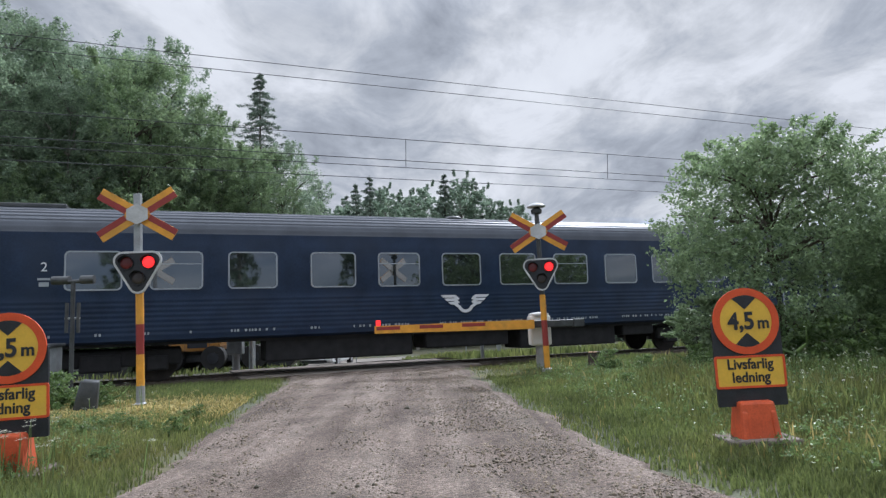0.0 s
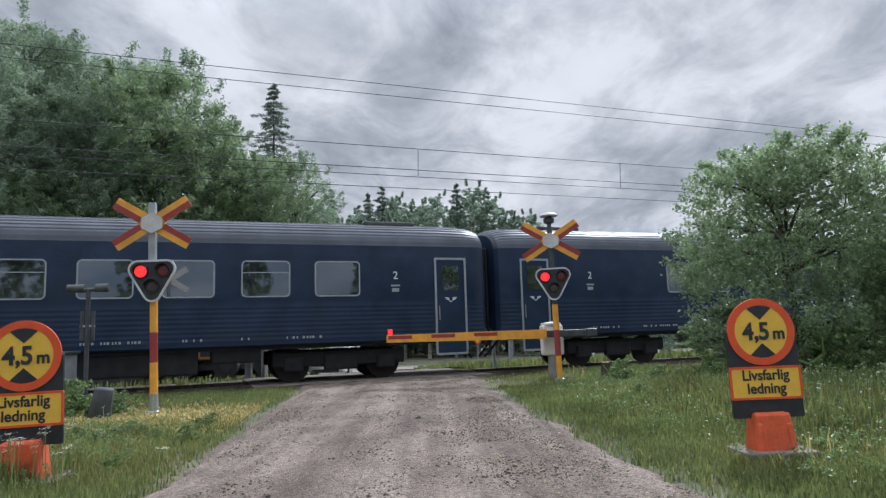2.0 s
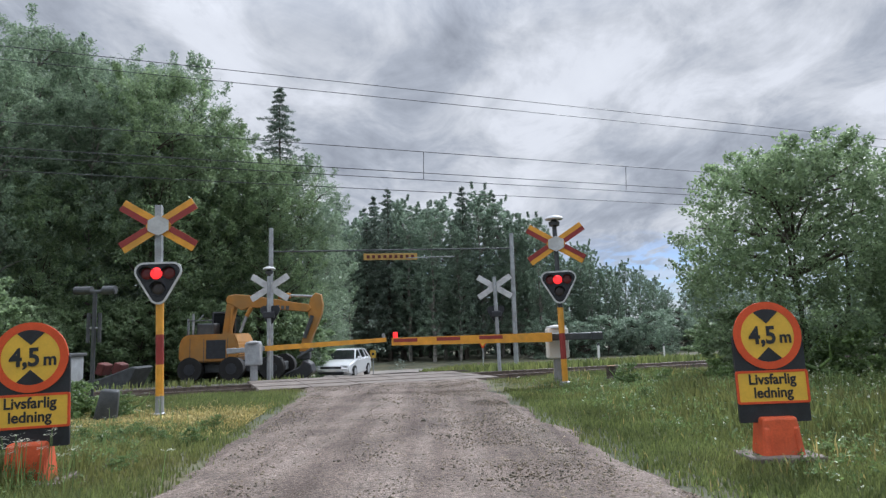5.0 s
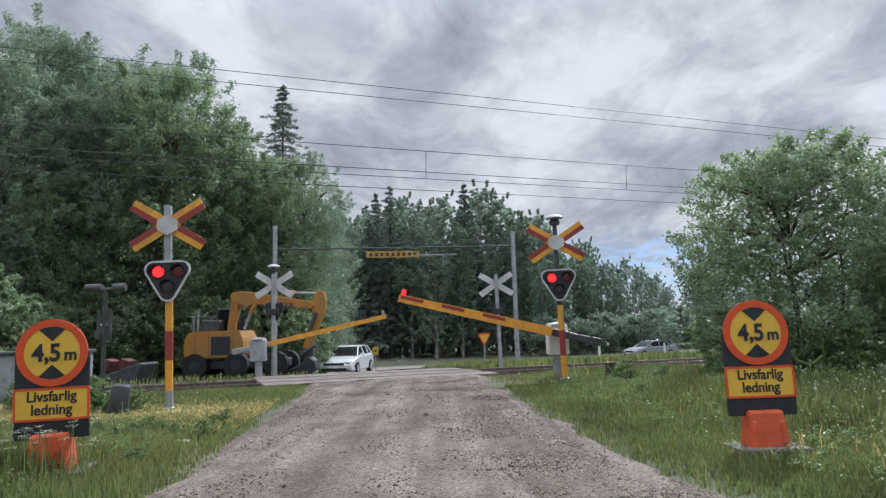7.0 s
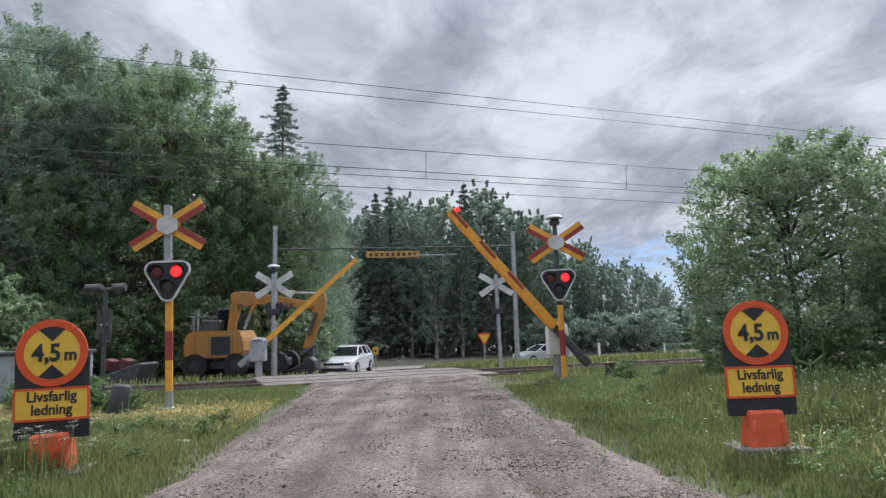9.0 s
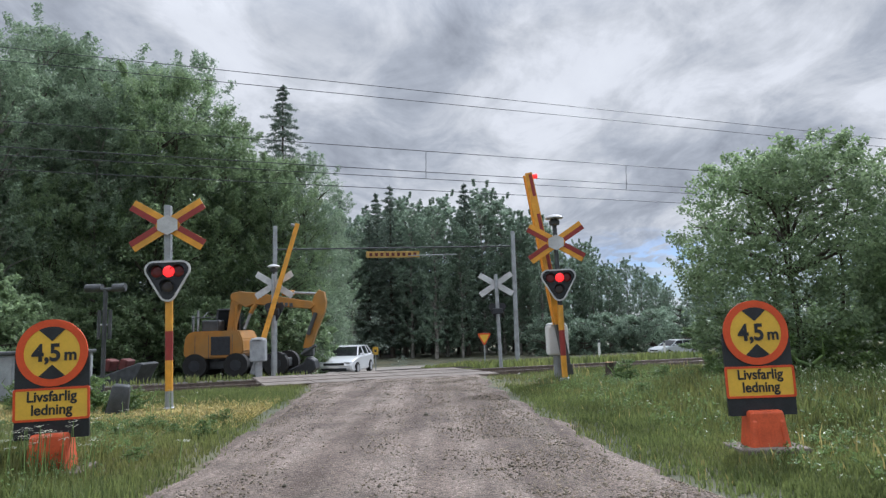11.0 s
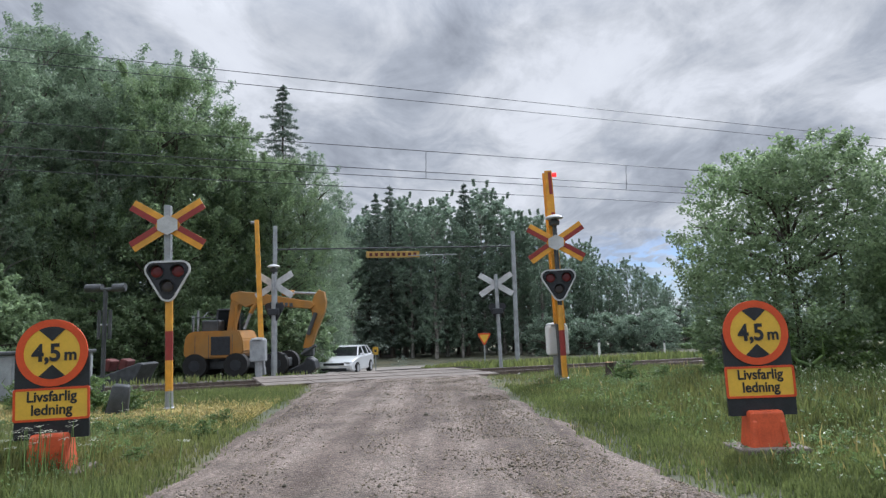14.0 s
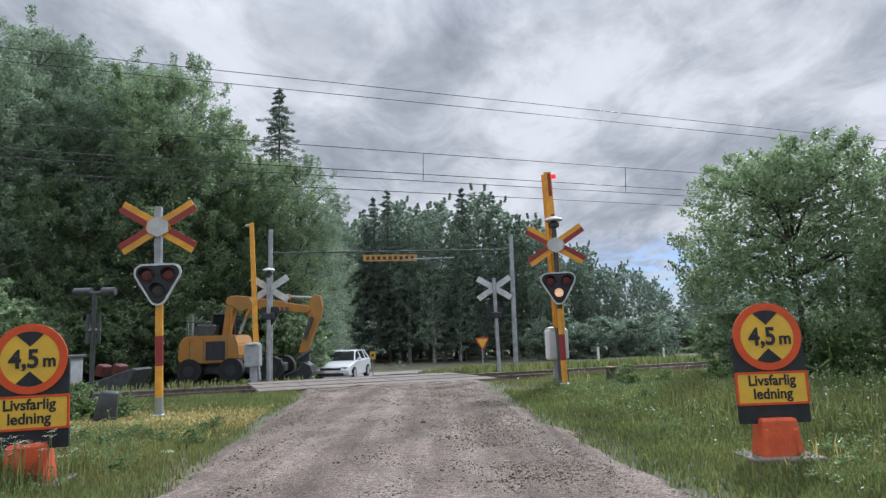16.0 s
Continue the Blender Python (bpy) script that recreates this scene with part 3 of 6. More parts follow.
    for bx in (4.1, CAR - 4.1):
        bm = bmesh.new()
        for sy in (-1.02, 1.02):
            box(bm, (bx, sy, 0.62), (3.6, 0.16, 0.40), 0.05)
            for wx in (-1.25, 1.25):
                box(bm, (bx + wx, sy * 1.06, 0.48), (0.5, 0.22, 0.36), 0.05)
            box(bm, (bx, sy * 1.05, 0.52), (0.9, 0.22, 0.42), 0.05)
        box(bm, (bx, 0, 0.62), (0.6, 2.2, 0.3), 0.03)
        bogie = part("bogie", bm, M_UNDER, car)
        for wx in (-1.25, 1.25):
            for sy in (-0.75, 0.75):
                bm = bmesh.new()
                rod(bm, (bx + wx, sy - 0.06, 0.46), (bx + wx, sy + 0.06, 0.46), 0.46, n=28)
                rod(bm, (bx + wx, sy - 0.08, 0.46), (bx + wx, sy + 0.08, 0.46), 0.16, n=14)
                part("wheel", bm, M_WHEEL, bogie)
    for x, d in ((0.0, -1), (CAR, 1)):
        for sy in (-0.88, 0.88):
            bm = bmesh.new()
            rod(bm, (x - d * 0.25, sy, 1.05), (x + d * 0.22, sy, 1.05), 0.09, n=12)
            rod(bm, (x + d * 0.22, sy, 1.05), (x + d * 0.27, sy, 1.05), 0.24, n=16)
            part("buffer", bm, M_DARKGREY, car)
        for sy in (-0.25, 0.25):
            bm = bmesh.new()
            rod(bm, (x - d * 0.4, sy, 0.95), (x + d * 0.1, sy * 0.9, 0.42), 0.035, n=8)
            part("brake_hose", bm, M_BLACK, car)
    return car


TRAIN_SPEED, TAIL, COUPLED = 34.2, 0.30 - 3.3 * 34.2, 27.04
SALOON = (3.96, 5.77, 7.58, 9.65, 11.49, 13.37, 15.20, 17.04, 18.90, 20.73, 22.55)
TURNED = (4.30, 6.15, 7.97, 9.82, 11.62, 13.45, 15.27, 17.11, 19.19, 21.03, 22.85)
EVEN = (3.85, 5.68, 7.51, 9.34, 11.19, 12.97, 14.78, 16.61, 18.45, 20.30, 22.15)
WIDE = (6.47, 7.85, 9.73, 12.00, 14.31, 16.62, 18.95, 22.40)
coaches = []
for i, (bays, emblem_x) in enumerate(((TURNED, 13.51), (EVEN, 12.97), (WIDE, 14.32), (SALOON, 13.45))):
    s = TAIL + COUPLED * i
    says = "dark navy railway coach with widely spaced windows" if bays is WIDE else "dark navy railway coach with a ribbed grey roof"
    coaches.append((coach(pose(*on_track(s, 0, RAIL_TOP), 0, 0, TRACK_TURN), says, i, bays, emblem_x), s))
for i in (4, 5):
    s = TAIL + COUPLED * i
    coaches.append((copy_thing(coaches[3][0], pose(*on_track(s, 0, RAIL_TOP), 0, 0, TRACK_TURN)), s))


# ---- signals, barriers and signs at the crossing ----
def cross_arms(post, cx, cz, y, front):
    """A crossbuck: two crossed boards. front: yellow with red edges; otherwise the bare pale back."""
    for sgn in (-1, 1):
        turn = Matrix.Rotation(radians(-32 * sgn), 4, "Y")
        bm = bmesh.new()
        box(bm, (cx, y - 0.012 * sgn, cz), (1.36, 0.02, 0.20), 0.004, turn)
        arm = part("cross_arm", bm, M_POLEYELLOW if front else M_OLDWHITE, post)
        if front:
            bm = bmesh.new()
            box(bm, (cx, y - 0.012 * sgn + 0.016, cz), (1.35, 0.010, 0.19), 0, turn)
            part("arm_back", bm, M_WHITE, arm, "bare pale back of the board")
            for end in (-1, 1):
                bm = bmesh.new()
                off = turn @ Vector((end * 0.43, 0, -0.05 * end * sgn))
                box(bm, (cx + off.x, y - 0.012 * sgn - 0.011, cz + off.z), (0.50, 0.006, 0.098), 0, turn)
                part("red_stripe", bm, M_RED, arm)
    if front:
        bm = bmesh.new()
        hexa = [(cx + 0.19 * math.cos(radians(a)), cz + 0.17 * math.sin(radians(a))) for a in (30, 90, 150, 210, 270, 330)]
        slab(bm, hexa, y - 0.042, y - 0.026)
        part("centre_plate", bm, M_OLDWHITE, post, "pale grey hexagonal plate")


def triangle(w, h, r, cx, cz, k=6):
    """A rounded triangle that points down."""
    corners = [(cx + w / 2 - r, cz + h / 2 - r, -25, 90), (cx - w / 2 + r, cz + h / 2 - r, 90, 205), (cx, cz - h / 2 + r, 205, 335)]
    return [(x + r * math.cos(radians(a + (b - a) * i / k)), z + r * math.sin(radians(a + (b - a) * i / k))) for x, z, a, b in corners for i in range(k + 1)]


def signal_head(post, cx, cz, y):
    bm = bmesh.new()
    slab(bm, triangle(0.70, 0.64, 0.125, cx, cz), y - 0.02, y + 0.03)
    head = part("signal_board", bm, M_BLACK, post, "black triangular signal board")
    bm = bmesh.new()
    slab(bm, triangle(0.75, 0.69, 0.15, cx, cz), y - 0.028, y + 0.01, triangle(0.685, 0.625, 0.118, cx, cz))
    part("white_rim", bm, M_OLDWHITE, head)
    for lx, lz, m in ((-0.172, 0.16, M_REDLENS), (0.172, 0.16, M_REDLENS), (0, -0.09, M_AMBER)):
        bm = bmesh.new()
        n = 22
        turns = [2 * math.pi * i / n for i in range(n)]
        ring0 = [bm.verts.new((cx + lx + 0.118 * math.cos(a), y - 0.02, cz + lz + 0.118 * math.sin(a))) for a in turns]
        ring1 = [bm.verts.new((cx + lx + 0.118 * math.cos(a), y - (0.10 if 0.1 < a < 3.04 else 0.04), cz + lz + 0.118 * math.sin(a))) for a in turns]
        for i in range(n):
            bm.faces.new((ring0[i], ring0[(i + 1) % n], ring1[(i + 1) % n], ring1[i]))
        part("lamp_hood", bm, M_BLACK, head)
        bm = bmesh.new()
        lathe(bm, [(0.098, 0), (0.09, 0.008), (0.06, 0.012), (0.02, 0.014)], 22)
        lens = smooth(part("lens", bm, m, head, "unlit dark red lens" if m is M_REDLENS else "unlit clear lens"))
        lens.matrix_basis = pose(cx + lx, y - 0.02, cz + lz, 90, 0, 0)
    bm = bmesh.new()
    lathe(bm, [(0.096, 0), (0.088, 0.010), (0.06, 0.018), (0.02, 0.021)], 22)
    flasher = smooth(part("flashing_lamp", bm, M_REDLAMP, head, "glowing red lamp that changes from lens to lens"))
    flasher.matrix_basis = pose(cx + 0.172, y - 0.036, cz + 0.16, 90, 0, 0)
    return head, flasher


def bell(post, z):
    bm = bmesh.new()
    lathe(bm, [(0.045, 0), (0.05, 0.06), (0.11, 0.08), (0.12, 0.16), (0.06, 0.20), (0.06, 0.23)], 20, (0, 0, z))
    smooth(part("warning_bell", bm, M_DARKGREY, post, "dark round bell"))
    bm = bmesh.new()
    lathe(bm, [(0.19, 0.215), (0.20, 0.235), (0.17, 0.27), (0.09, 0.30), (0.02, 0.315)], 20, (0, 0, z))
    smooth(part("bell_hat", bm, M_OLDWHITE, post, "pale rain hat"))


def crossing_signal(m, tall, cross_z, head_z, bands, has_bell, label):
    post = thing("crossing_signal", m, label, "crossing signal", "signals at the crossing")
    bm = bmesh.new()
    rod(bm, (0, 0, bands[-1]), (0, 0, tall), 0.05, n=14)
    smooth(part("upper_pole", bm, M_DARKGREY if has_bell else M_GREY, post))
    for i, (a, b) in enumerate(zip(bands, bands[1:])):
        bm = bmesh.new()
        rod(bm, (0, 0, a), (0, 0, b), 0.062, n=14)
        smooth(part("pole_band", bm, M_RED if i % 2 else M_POLEYELLOW, post))
    bm = bmesh.new()
    lathe(bm, [(0.11, -0.3), (0.11, -0.06), (0.075, -0.04), (0.07, bands[0] + 0.005)] if has_bell else [(0.095, -0.12), (0.095, 0.02), (0.068, 0.04), (0.065, bands[0])], 16)
    smooth(part("base", bm, M_GREY, post))
    if not has_bell:
        bm = bmesh.new()
        box(bm, (-0.015, -0.01, (cross_z + head_z) / 2 + 0.2), (0.11, 0.10, cross_z - head_z + 0.3), 0.01)
        part("mounting_rail", bm, M_GREY, post)
    cross_arms(post, 0, cross_z, -0.07, True)
    head, flasher = signal_head(post, 0.0, head_z, -0.075)
    if has_bell:
        bell(post, tall)
    return head, flasher, head_z


left_signal = crossing_signal(pose(-4.58, 11.1, 0.02, 0, -1.2, 6), 3.38, 3.06, 2.11, (0.30, 0.80, 1.28, 1.80), False, "red and yellow crossing signal with glowing red lamps")
right_signal = crossing_signal(pose(2.53, 14.4, 0.16, 0, -1.2, -4), 3.18, 2.86, 1.93, (-0.18, 0.42, 0.96, 1.50), True, "crossing signal with red lamps and a bell on top")
bm = bmesh.new()
lathe(bm, [(0.096, 0), (0.088, 0.010), (0.06, 0.018), (0.02, 0.021)], 22)
white_lamp = smooth(part("white_lamp", bm, M_WHITELAMP, right_signal[0], "white lamp that winks when the line is clear"))


def back_signal(m, tall, cross_z, has_bell, label):
    post = thing("crossing_signal", m, label, "crossing signal", "signals at the crossing")
    bm = bmesh.new()
    rod(bm, (0, 0, -0.2), (0, 0, tall), 0.065, n=12)
    smooth(part("pole", bm, M_GREY, post))
    cross_arms(post, 0, cross_z, 0.10, False)
    bm = bmesh.new()
    slab(bm, triangle(0.62, 0.58, 0.12, 0, 2.0), 0.10, 0.16)
    part("signal_board", bm, M_BLACK, post)
    bm = bmesh.new()
    box(bm, (0, -0.02, 2.0), (0.36, 0.16, 0.2), 0.03)
    part("lamp_housing", bm, M_BLACK, post)
    if has_bell:
        bell(post, tall)


back_signal(pose(-5.40, 21.0, -0.10), 3.2, 2.86, True, "grey post with the pale back of a crossbuck")
back_signal(pose(1.92, 23.6, -0.2, 0, -1.3, 0), 3.3, 2.96, False, "grey post with the pale back of a crossbuck")


def arm_board(bm, y, length, h0, h1, w):
    """A tapering board along -x."""
    v = []
    for x, h in ((0.0, h0), (-length, h1)):
        v.append([bm.verts.new((x, y + a, b)) for a, b in ((-w / 2, -h / 2), (w / 2, -h / 2), (w / 2, h / 2), (-w / 2, h / 2))])
    for i in range(4):
        bm.faces.new((v[0][i], v[0][(i + 1) % 4], v[1][(i + 1) % 4], v[1][i]))
    bm.faces.new(v[0])
    bm.faces.new(v[1][::-1])
    bmesh.ops.recalc_face_normals(bm, faces=bm.faces[:])


def barrier(m, length, striped, cabinet, label):
    """A half barrier. The arm turns about the pivot and points along -x when it is down."""
    stand = thing("barrier", m, label, "level crossing barrier", "barriers of the crossing")
    bm = bmesh.new()
    box(bm, (0.0, 0.34, -0.14), (0.46, 0.34, 0.66), 0.04)
    part("drive_cabinet", bm, cabinet, stand)
    bm = bmesh.new()
    lathe(bm, [(0.23, 0), (0.22, 0.04), (0.05, 0.07)], 16, (0.0, 0.34, 0.19))
    part("cap", bm, M_OLDWHITE, stand)
    bm = bmesh.new()
    rod(bm, (0, 0.34, -1.15), (0, 0.34, -0.46), 0.11, n=14)
    part("pedestal", bm, M_GREY, stand)
    arm = new("boom")
    arm.parent = stand
    for y in (-0.14, 0.10) if striped else (0.0,):
        bm = bmesh.new()
        arm_board(bm, y, length, 0.195 if striped else 0.16, 0.155 if striped else 0.13, 0.05)
        bmesh.ops.translate(bm, verts=bm.verts[:], vec=(-0.22, 0, 0))
        part("boom_board", bm, M_POLEYELLOW, arm, "yellow tapering board")
        if striped and y < 0:
            for k in range(3):
                x0 = -length * (0.42 + 0.265 * k)
                bm = bmesh.new()
                box(bm, (x0 - 0.1, y - 0.027, 0.035 - 0.005 * k), (0.50, 0.006, 0.072))
                part("red_stripe", bm, M_RED, arm)
    bm = bmesh.new()
    box(bm, (0.22, -0.0, 0), (0.95, 0.20, 0.15), 0.02)
    part("boom_bracket", bm, M_DARKGREY if striped else M_GREY, arm)
    bm = bmesh.new()
    box(bm, (0.78, -0.02, 0), (0.24, 0.24, 0.17), 0.02)
    part("counterweight", bm, M_DARKGREY if striped else M_GREY, arm)
    bm = bmesh.new()
    rod(bm, (-length - 0.14, -0.05, 0.06), (-length - 0.14, -0.05, 0.2), 0.05, n=12)
    part("tip_lamp", bm, M_REDLAMP if striped else M_GREY, arm)
    return stand, arm


near_barrier, near_boom = barrier(pose(2.53, 14.72, 1.04, 0, -1.0, 4), 3.42, True, M_WHITE, "yellow and red boom barrier with a white drive cabinet")
far_barrier, far_boom = barrier(pose(-5.72, 20.8, 0.86, 0, -1.0, 0) @ Matrix.Rotation(math.pi, 4, "Z"), 3.75, False, M_GREY, "plain yellow boom barrier with a grey drive cabinet")


def height_sign(m, label, overgrown):
    """A round height-limit sign and a warning plate on a black board with a rubber foot."""
    sg = thing("height_sign", m, label, "road sign", "height signs")
    bm = bmesh.new()
    slab(bm, rounded(0, 0.72, 0.62, 0.76, 0.01, 2), 0.0, 0.03)
    part("backboard", bm, M_BLACK, sg, "black backing board")
    bm = bmesh.new()
    slab(bm, circle(0, 1.10, 0.30), -0.012, 0.004, circle(0, 1.10, 0.235))
    part("red_ring", bm, M_ORANGERED, sg)
    bm = bmesh.new()
    slab(bm, circle(0, 1.10, 0.236), -0.008, 0.002)
    disc = part("yellow_disc", bm, M_YELLOW, sg)
    for s in (1, -1):
        bm = bmesh.new()
        a = 118 if s > 0 else 62
        pts = [(0.0, 1.10 + s * 0.105)] + [(0.234 * math.cos(radians(b)), 1.10 + s * 0.234 * math.sin(radians(b))) for b in range(62, 119, 7)]
        slab(bm, pts if s > 0 else pts[::-1], -0.0115, -0.007)
        part("black_wedge", bm, M_BLACK, disc)
    words("4,5", 0.215, -0.045, 1.03, -0.0135, M_BLACK, disc, "height_number", 0.92, 0.006)
    words("m", 0.15, 0.155, 1.03, -0.0135, M_BLACK, disc, "height_unit", 0.95, 0.004)
    bm = bmesh.new()
    slab(bm, rounded(0, 0.645, 0.635, 0.29, 0.02, 3), -0.010, 0.002, rounded(0, 0.645, 0.595, 0.25, 0.012, 3))
    part("plate_rim", bm, M_ORANGERED, sg)
    bm = bmesh.new()
    slab(bm, rounded(0, 0.645, 0.60, 0.255, 0.012, 3), -0.006, 0.002)
    plate = part("warning_plate", bm, M_YELLOW, sg)
    words("Livsfarlig", 0.128, 0, 0.672, -0.0085, M_BLACK, plate, "lettering", 0.94, 0.003)
    words("ledning", 0.128, 0, 0.555, -0.0085, M_BLACK, plate, "lettering", 0.94, 0.003)
    bm = bmesh.new()
    box(bm, (0, 0.02, 0.205), (0.38, 0.26, 0.37), 0.025, None, (0.80, 0.8))
    for sx in (-1, 1):
        box(bm, (sx * 0.135, 0.02, 0.17), (0.06, 0.30, 0.28), 0.02, Matrix.Rotation(radians(-5 * sx), 4, "Y"), (0.9, 0.8))
    part("foot", bm, M_CONE, sg, "worn orange-red plastic foot")
    bm = bmesh.new()
    box(bm, (0, 0.02, 0.035), (0.62, 0.48, 0.075), 0.015)
    part("base_plate", bm, M_CONCRETE, sg)
    return sg


height_sign(pose(2.92, 6.2, -0.005, -1, -0.7, -2), "round yellow height-limit sign on an orange foot", False)
height_sign(pose(-3.53, 6.0, -0.01, 1, -1.2, 10), "round yellow height-limit sign in the grass", True)

# signal post by the track, seen from behind
post = thing("track_post", pose(-6.15, 12.0, 0.0), "dark grey post with two lamp housings on a crossbar", "signal post")
bm = bmesh.new()
rod(bm, (0, 0, -0.1), (0, 0, 2.1), 0.038, n=12)
part("pole", bm, M_DARKGREY, post)
bm = bmesh.new()
rod(bm, (-0.36, 0, 2.08), (0.36, 0, 2.10), 0.035, n=10)
part("crossbar", bm, M_DARKGREY, post)
for x, w in ((-0.22, 0.30), (0.24, 0.22)):
    bm = bmesh.new()
    rod(bm, (x - w / 2, 0.02, 2.12), (x + w / 2, 0.02, 2.12), 0.075, n=14)
    part("lamp_housing", bm, M_DARKGREY, post)
for x in (-0.1, 0.1):
    bm = bmesh.new()
    rod(bm, (x, 0, 1.2), (x, 0, 1.72), 0.032, n=10)
    part("cable_box", bm, M_DARKGREY, post)
bm = bmesh.new()
rod(bm, (-0.13, 0, 1.45), (0.13, 0, 1.45), 0.02, n=8)
part("clamp", bm, M_GREY, post)

bm = bmesh.new()
box(bm, (0, 0, 0.22), (0.32, 0.30, 0.46), 0.03, Matrix.Rotation(radians(4), 4, "Y"), (0.78, 0.8))
stone = part("marker_stone", bm, M_DARKGREY)
stone.matrix_basis = pose(-5.18, 10.6, 0.03, 3, 4, 20)
tagged(smooth(stone, 50), "dark weathered cable marker block in the grass", "marker block")

stump = thing("tree_stump", pose(3.63, 14.9, 0.12), "small cut tree stump in the grass", "tree stump")
bm = bmesh.new()
lathe(bm, [(0.15, -0.05), (0.11, 0.05), (0.10, 0.26)], 12)
part("bark", bm, M_BARK, stump)
bm = bmesh.new()
lathe(bm, [(0.098, 0.255), (0.095, 0.27)], 12)
part("cut_face", bm, mat("cut_wood", (0.5, 0.3, 0.18), 0.9), stump)

# ---- overhead line ----
def wire(name, q, z, r, label, sag=0.0, s0=-70, s1=150):
    cu = bpy.data.curves.new(name, "CURVE")
    cu.dimensions, cu.bevel_depth, cu.bevel_resolution = "3D", r, 1
    sp = cu.splines.new("POLY")
    n = 50
    sp.points.add(n)
    for i in range(n + 1):
        s = s0 + (s1 - s0) * i / n
        k = ((s - 3) % 60) / 60
        p = on_track(s, q, z - sag * 4 * k * (1 - k))
        sp.points[i].co = (*p, 1)
    cu.materials.append(M_DARKGREY)
    return tagged(new(name, cu), label, "overhead wire", "wires over the track")


MESSENGER = wire("messenger_wire", 0.0, 6.78, 0.011, "thin dark messenger wire over the track")
wire("contact_wire", 0.0, 6.11, 0.012, "thin dark contact wire over the track")
wire("contact_wire", 0.15, 5.93, 0.011, "thin dark contact wire over the track")
wire("feeder_wire", 0.3, 5.59, 0.011, "thin dark wire over the track")
wire("power_wire", -3.5, 7.37, 0.008, "thin dark power wire above the railway")
wire("power_wire", -3.5, 7.08, 0.008, "thin dark power wire above the railway")
for s in (-8.4, 7.92, 15.38):
    bm = bmesh.new()
    rod(bm, on_track(s, 0.06, 5.94), on_track(s, 0, 6.78), 0.010, n=6)
    part("dropper", bm, M_DARKGREY, MESSENGER)

# ---- height gauge portal across the side road ----
portal = thing("height_portal", pose(-6.63, 26.0, -0.4), "grey steel portal with a yellow height banner", "height portal")
for x, y, h in ((0, 0, 5.85), (9.55, 1.5, 5.6)):
    bm = bmesh.new()
    rod(bm, (x, y, -0.1), (x, y, h), 0.10, 0.085, n=12)
    smooth(part("mast", bm, M_GREY, portal))
bm = bmesh.new()
rod(bm, (0, 0, 4.92), (9.55, 1.5, 4.98), 0.028, n=8)
part("span_wire", bm, M_DARKGREY, portal)
bm = bmesh.new()
box(bm, (4.6, 0.72, 4.68), (2.15, 0.03, 0.26), 0.005, Matrix.Rotation(radians(9), 4, "Z"))
banner = part("banner", bm, mat("banner_yellow", (0.42, 0.27, 0.07), 0.6), portal, "faded yellow banner")
for k in range(9):
    bm = bmesh.new()
    box(bm, (3.72 + 0.22 * k, 0.56 + 0.035 * k, 4.68), (0.12, 0.02, 0.13), 0, Matrix.Rotation(radians(9), 4, "Z"))
    part("lettering_bar", bm, M_RUST, banner)
bm = bmesh.new()
rod(bm, (5.2, 0.8, 4.62), (7.2, 1.1, 4.66), 0.02, n=6)
part("lower_wire", bm, M_GREY, portal)

# give-way sign, direction board and marker posts by the side road
give = thing("give_way_sign", pose(1.85, 32.0, -0.75), "yellow and red give-way triangle on a post", "road sign")
bm = bmesh.new()
rod(bm, (0, 0.04, -0.2), (0, 0.04, 1.75), 0.03, n=10)
part("post", bm, M_GREY, give)
bm = bmesh.new()
slab(bm, triangle(0.62, 0.56, 0.05, 0, 1.45), -0.012, 0.004, triangle(0.44, 0.40, 0.03, 0, 1.46))
part("red_rim", bm, M_ORANGERED, give)
bm = bmesh.new()
slab(bm, triangle(0.46, 0.42, 0.03, 0, 1.46), -0.008, 0.002)
part("yellow_face", bm, M_YELLOW, give)

board = thing("roadside_board", pose(-4.6, 44.0, -1.2), "small yellow board on a post by the road", "road sign")
bm = bmesh.new()
rod(bm, (0, 0.04, -0.2), (0, 0.04, 1.2), 0.03, n=10)
part("post", bm, M_GREY, board)
bm = bmesh.new()
slab(bm, rounded(0, 1.15, 0.36, 0.5, 0.03, 3), -0.01, 0.01)
part("face", bm, M_YELLOW, board)
bm = bmesh.new()
box(bm, (0, -0.014, 1.15), (0.16, 0.006, 0.16))
part("symbol", bm, M_DARKGREY, board)

for x, y in ((7.3, 32.0), (13.0, 40.0)):
    mk = thing("marker_post", pose(x, y, land(x, y)), "short white marker post with a black top", "marker post", "marker posts")
    bm = bmesh.new()
    box(bm, (0, 0, 0.45), (0.11, 0.07, 0.95), 0.02)
    part("shaft", bm, M_WHITE, mk)
    bm = bmesh.new()
    box(bm, (0, 0, 0.98), (0.112, 0.072, 0.14), 0.02)
    part("cap", bm, M_DARKGREY, mk)


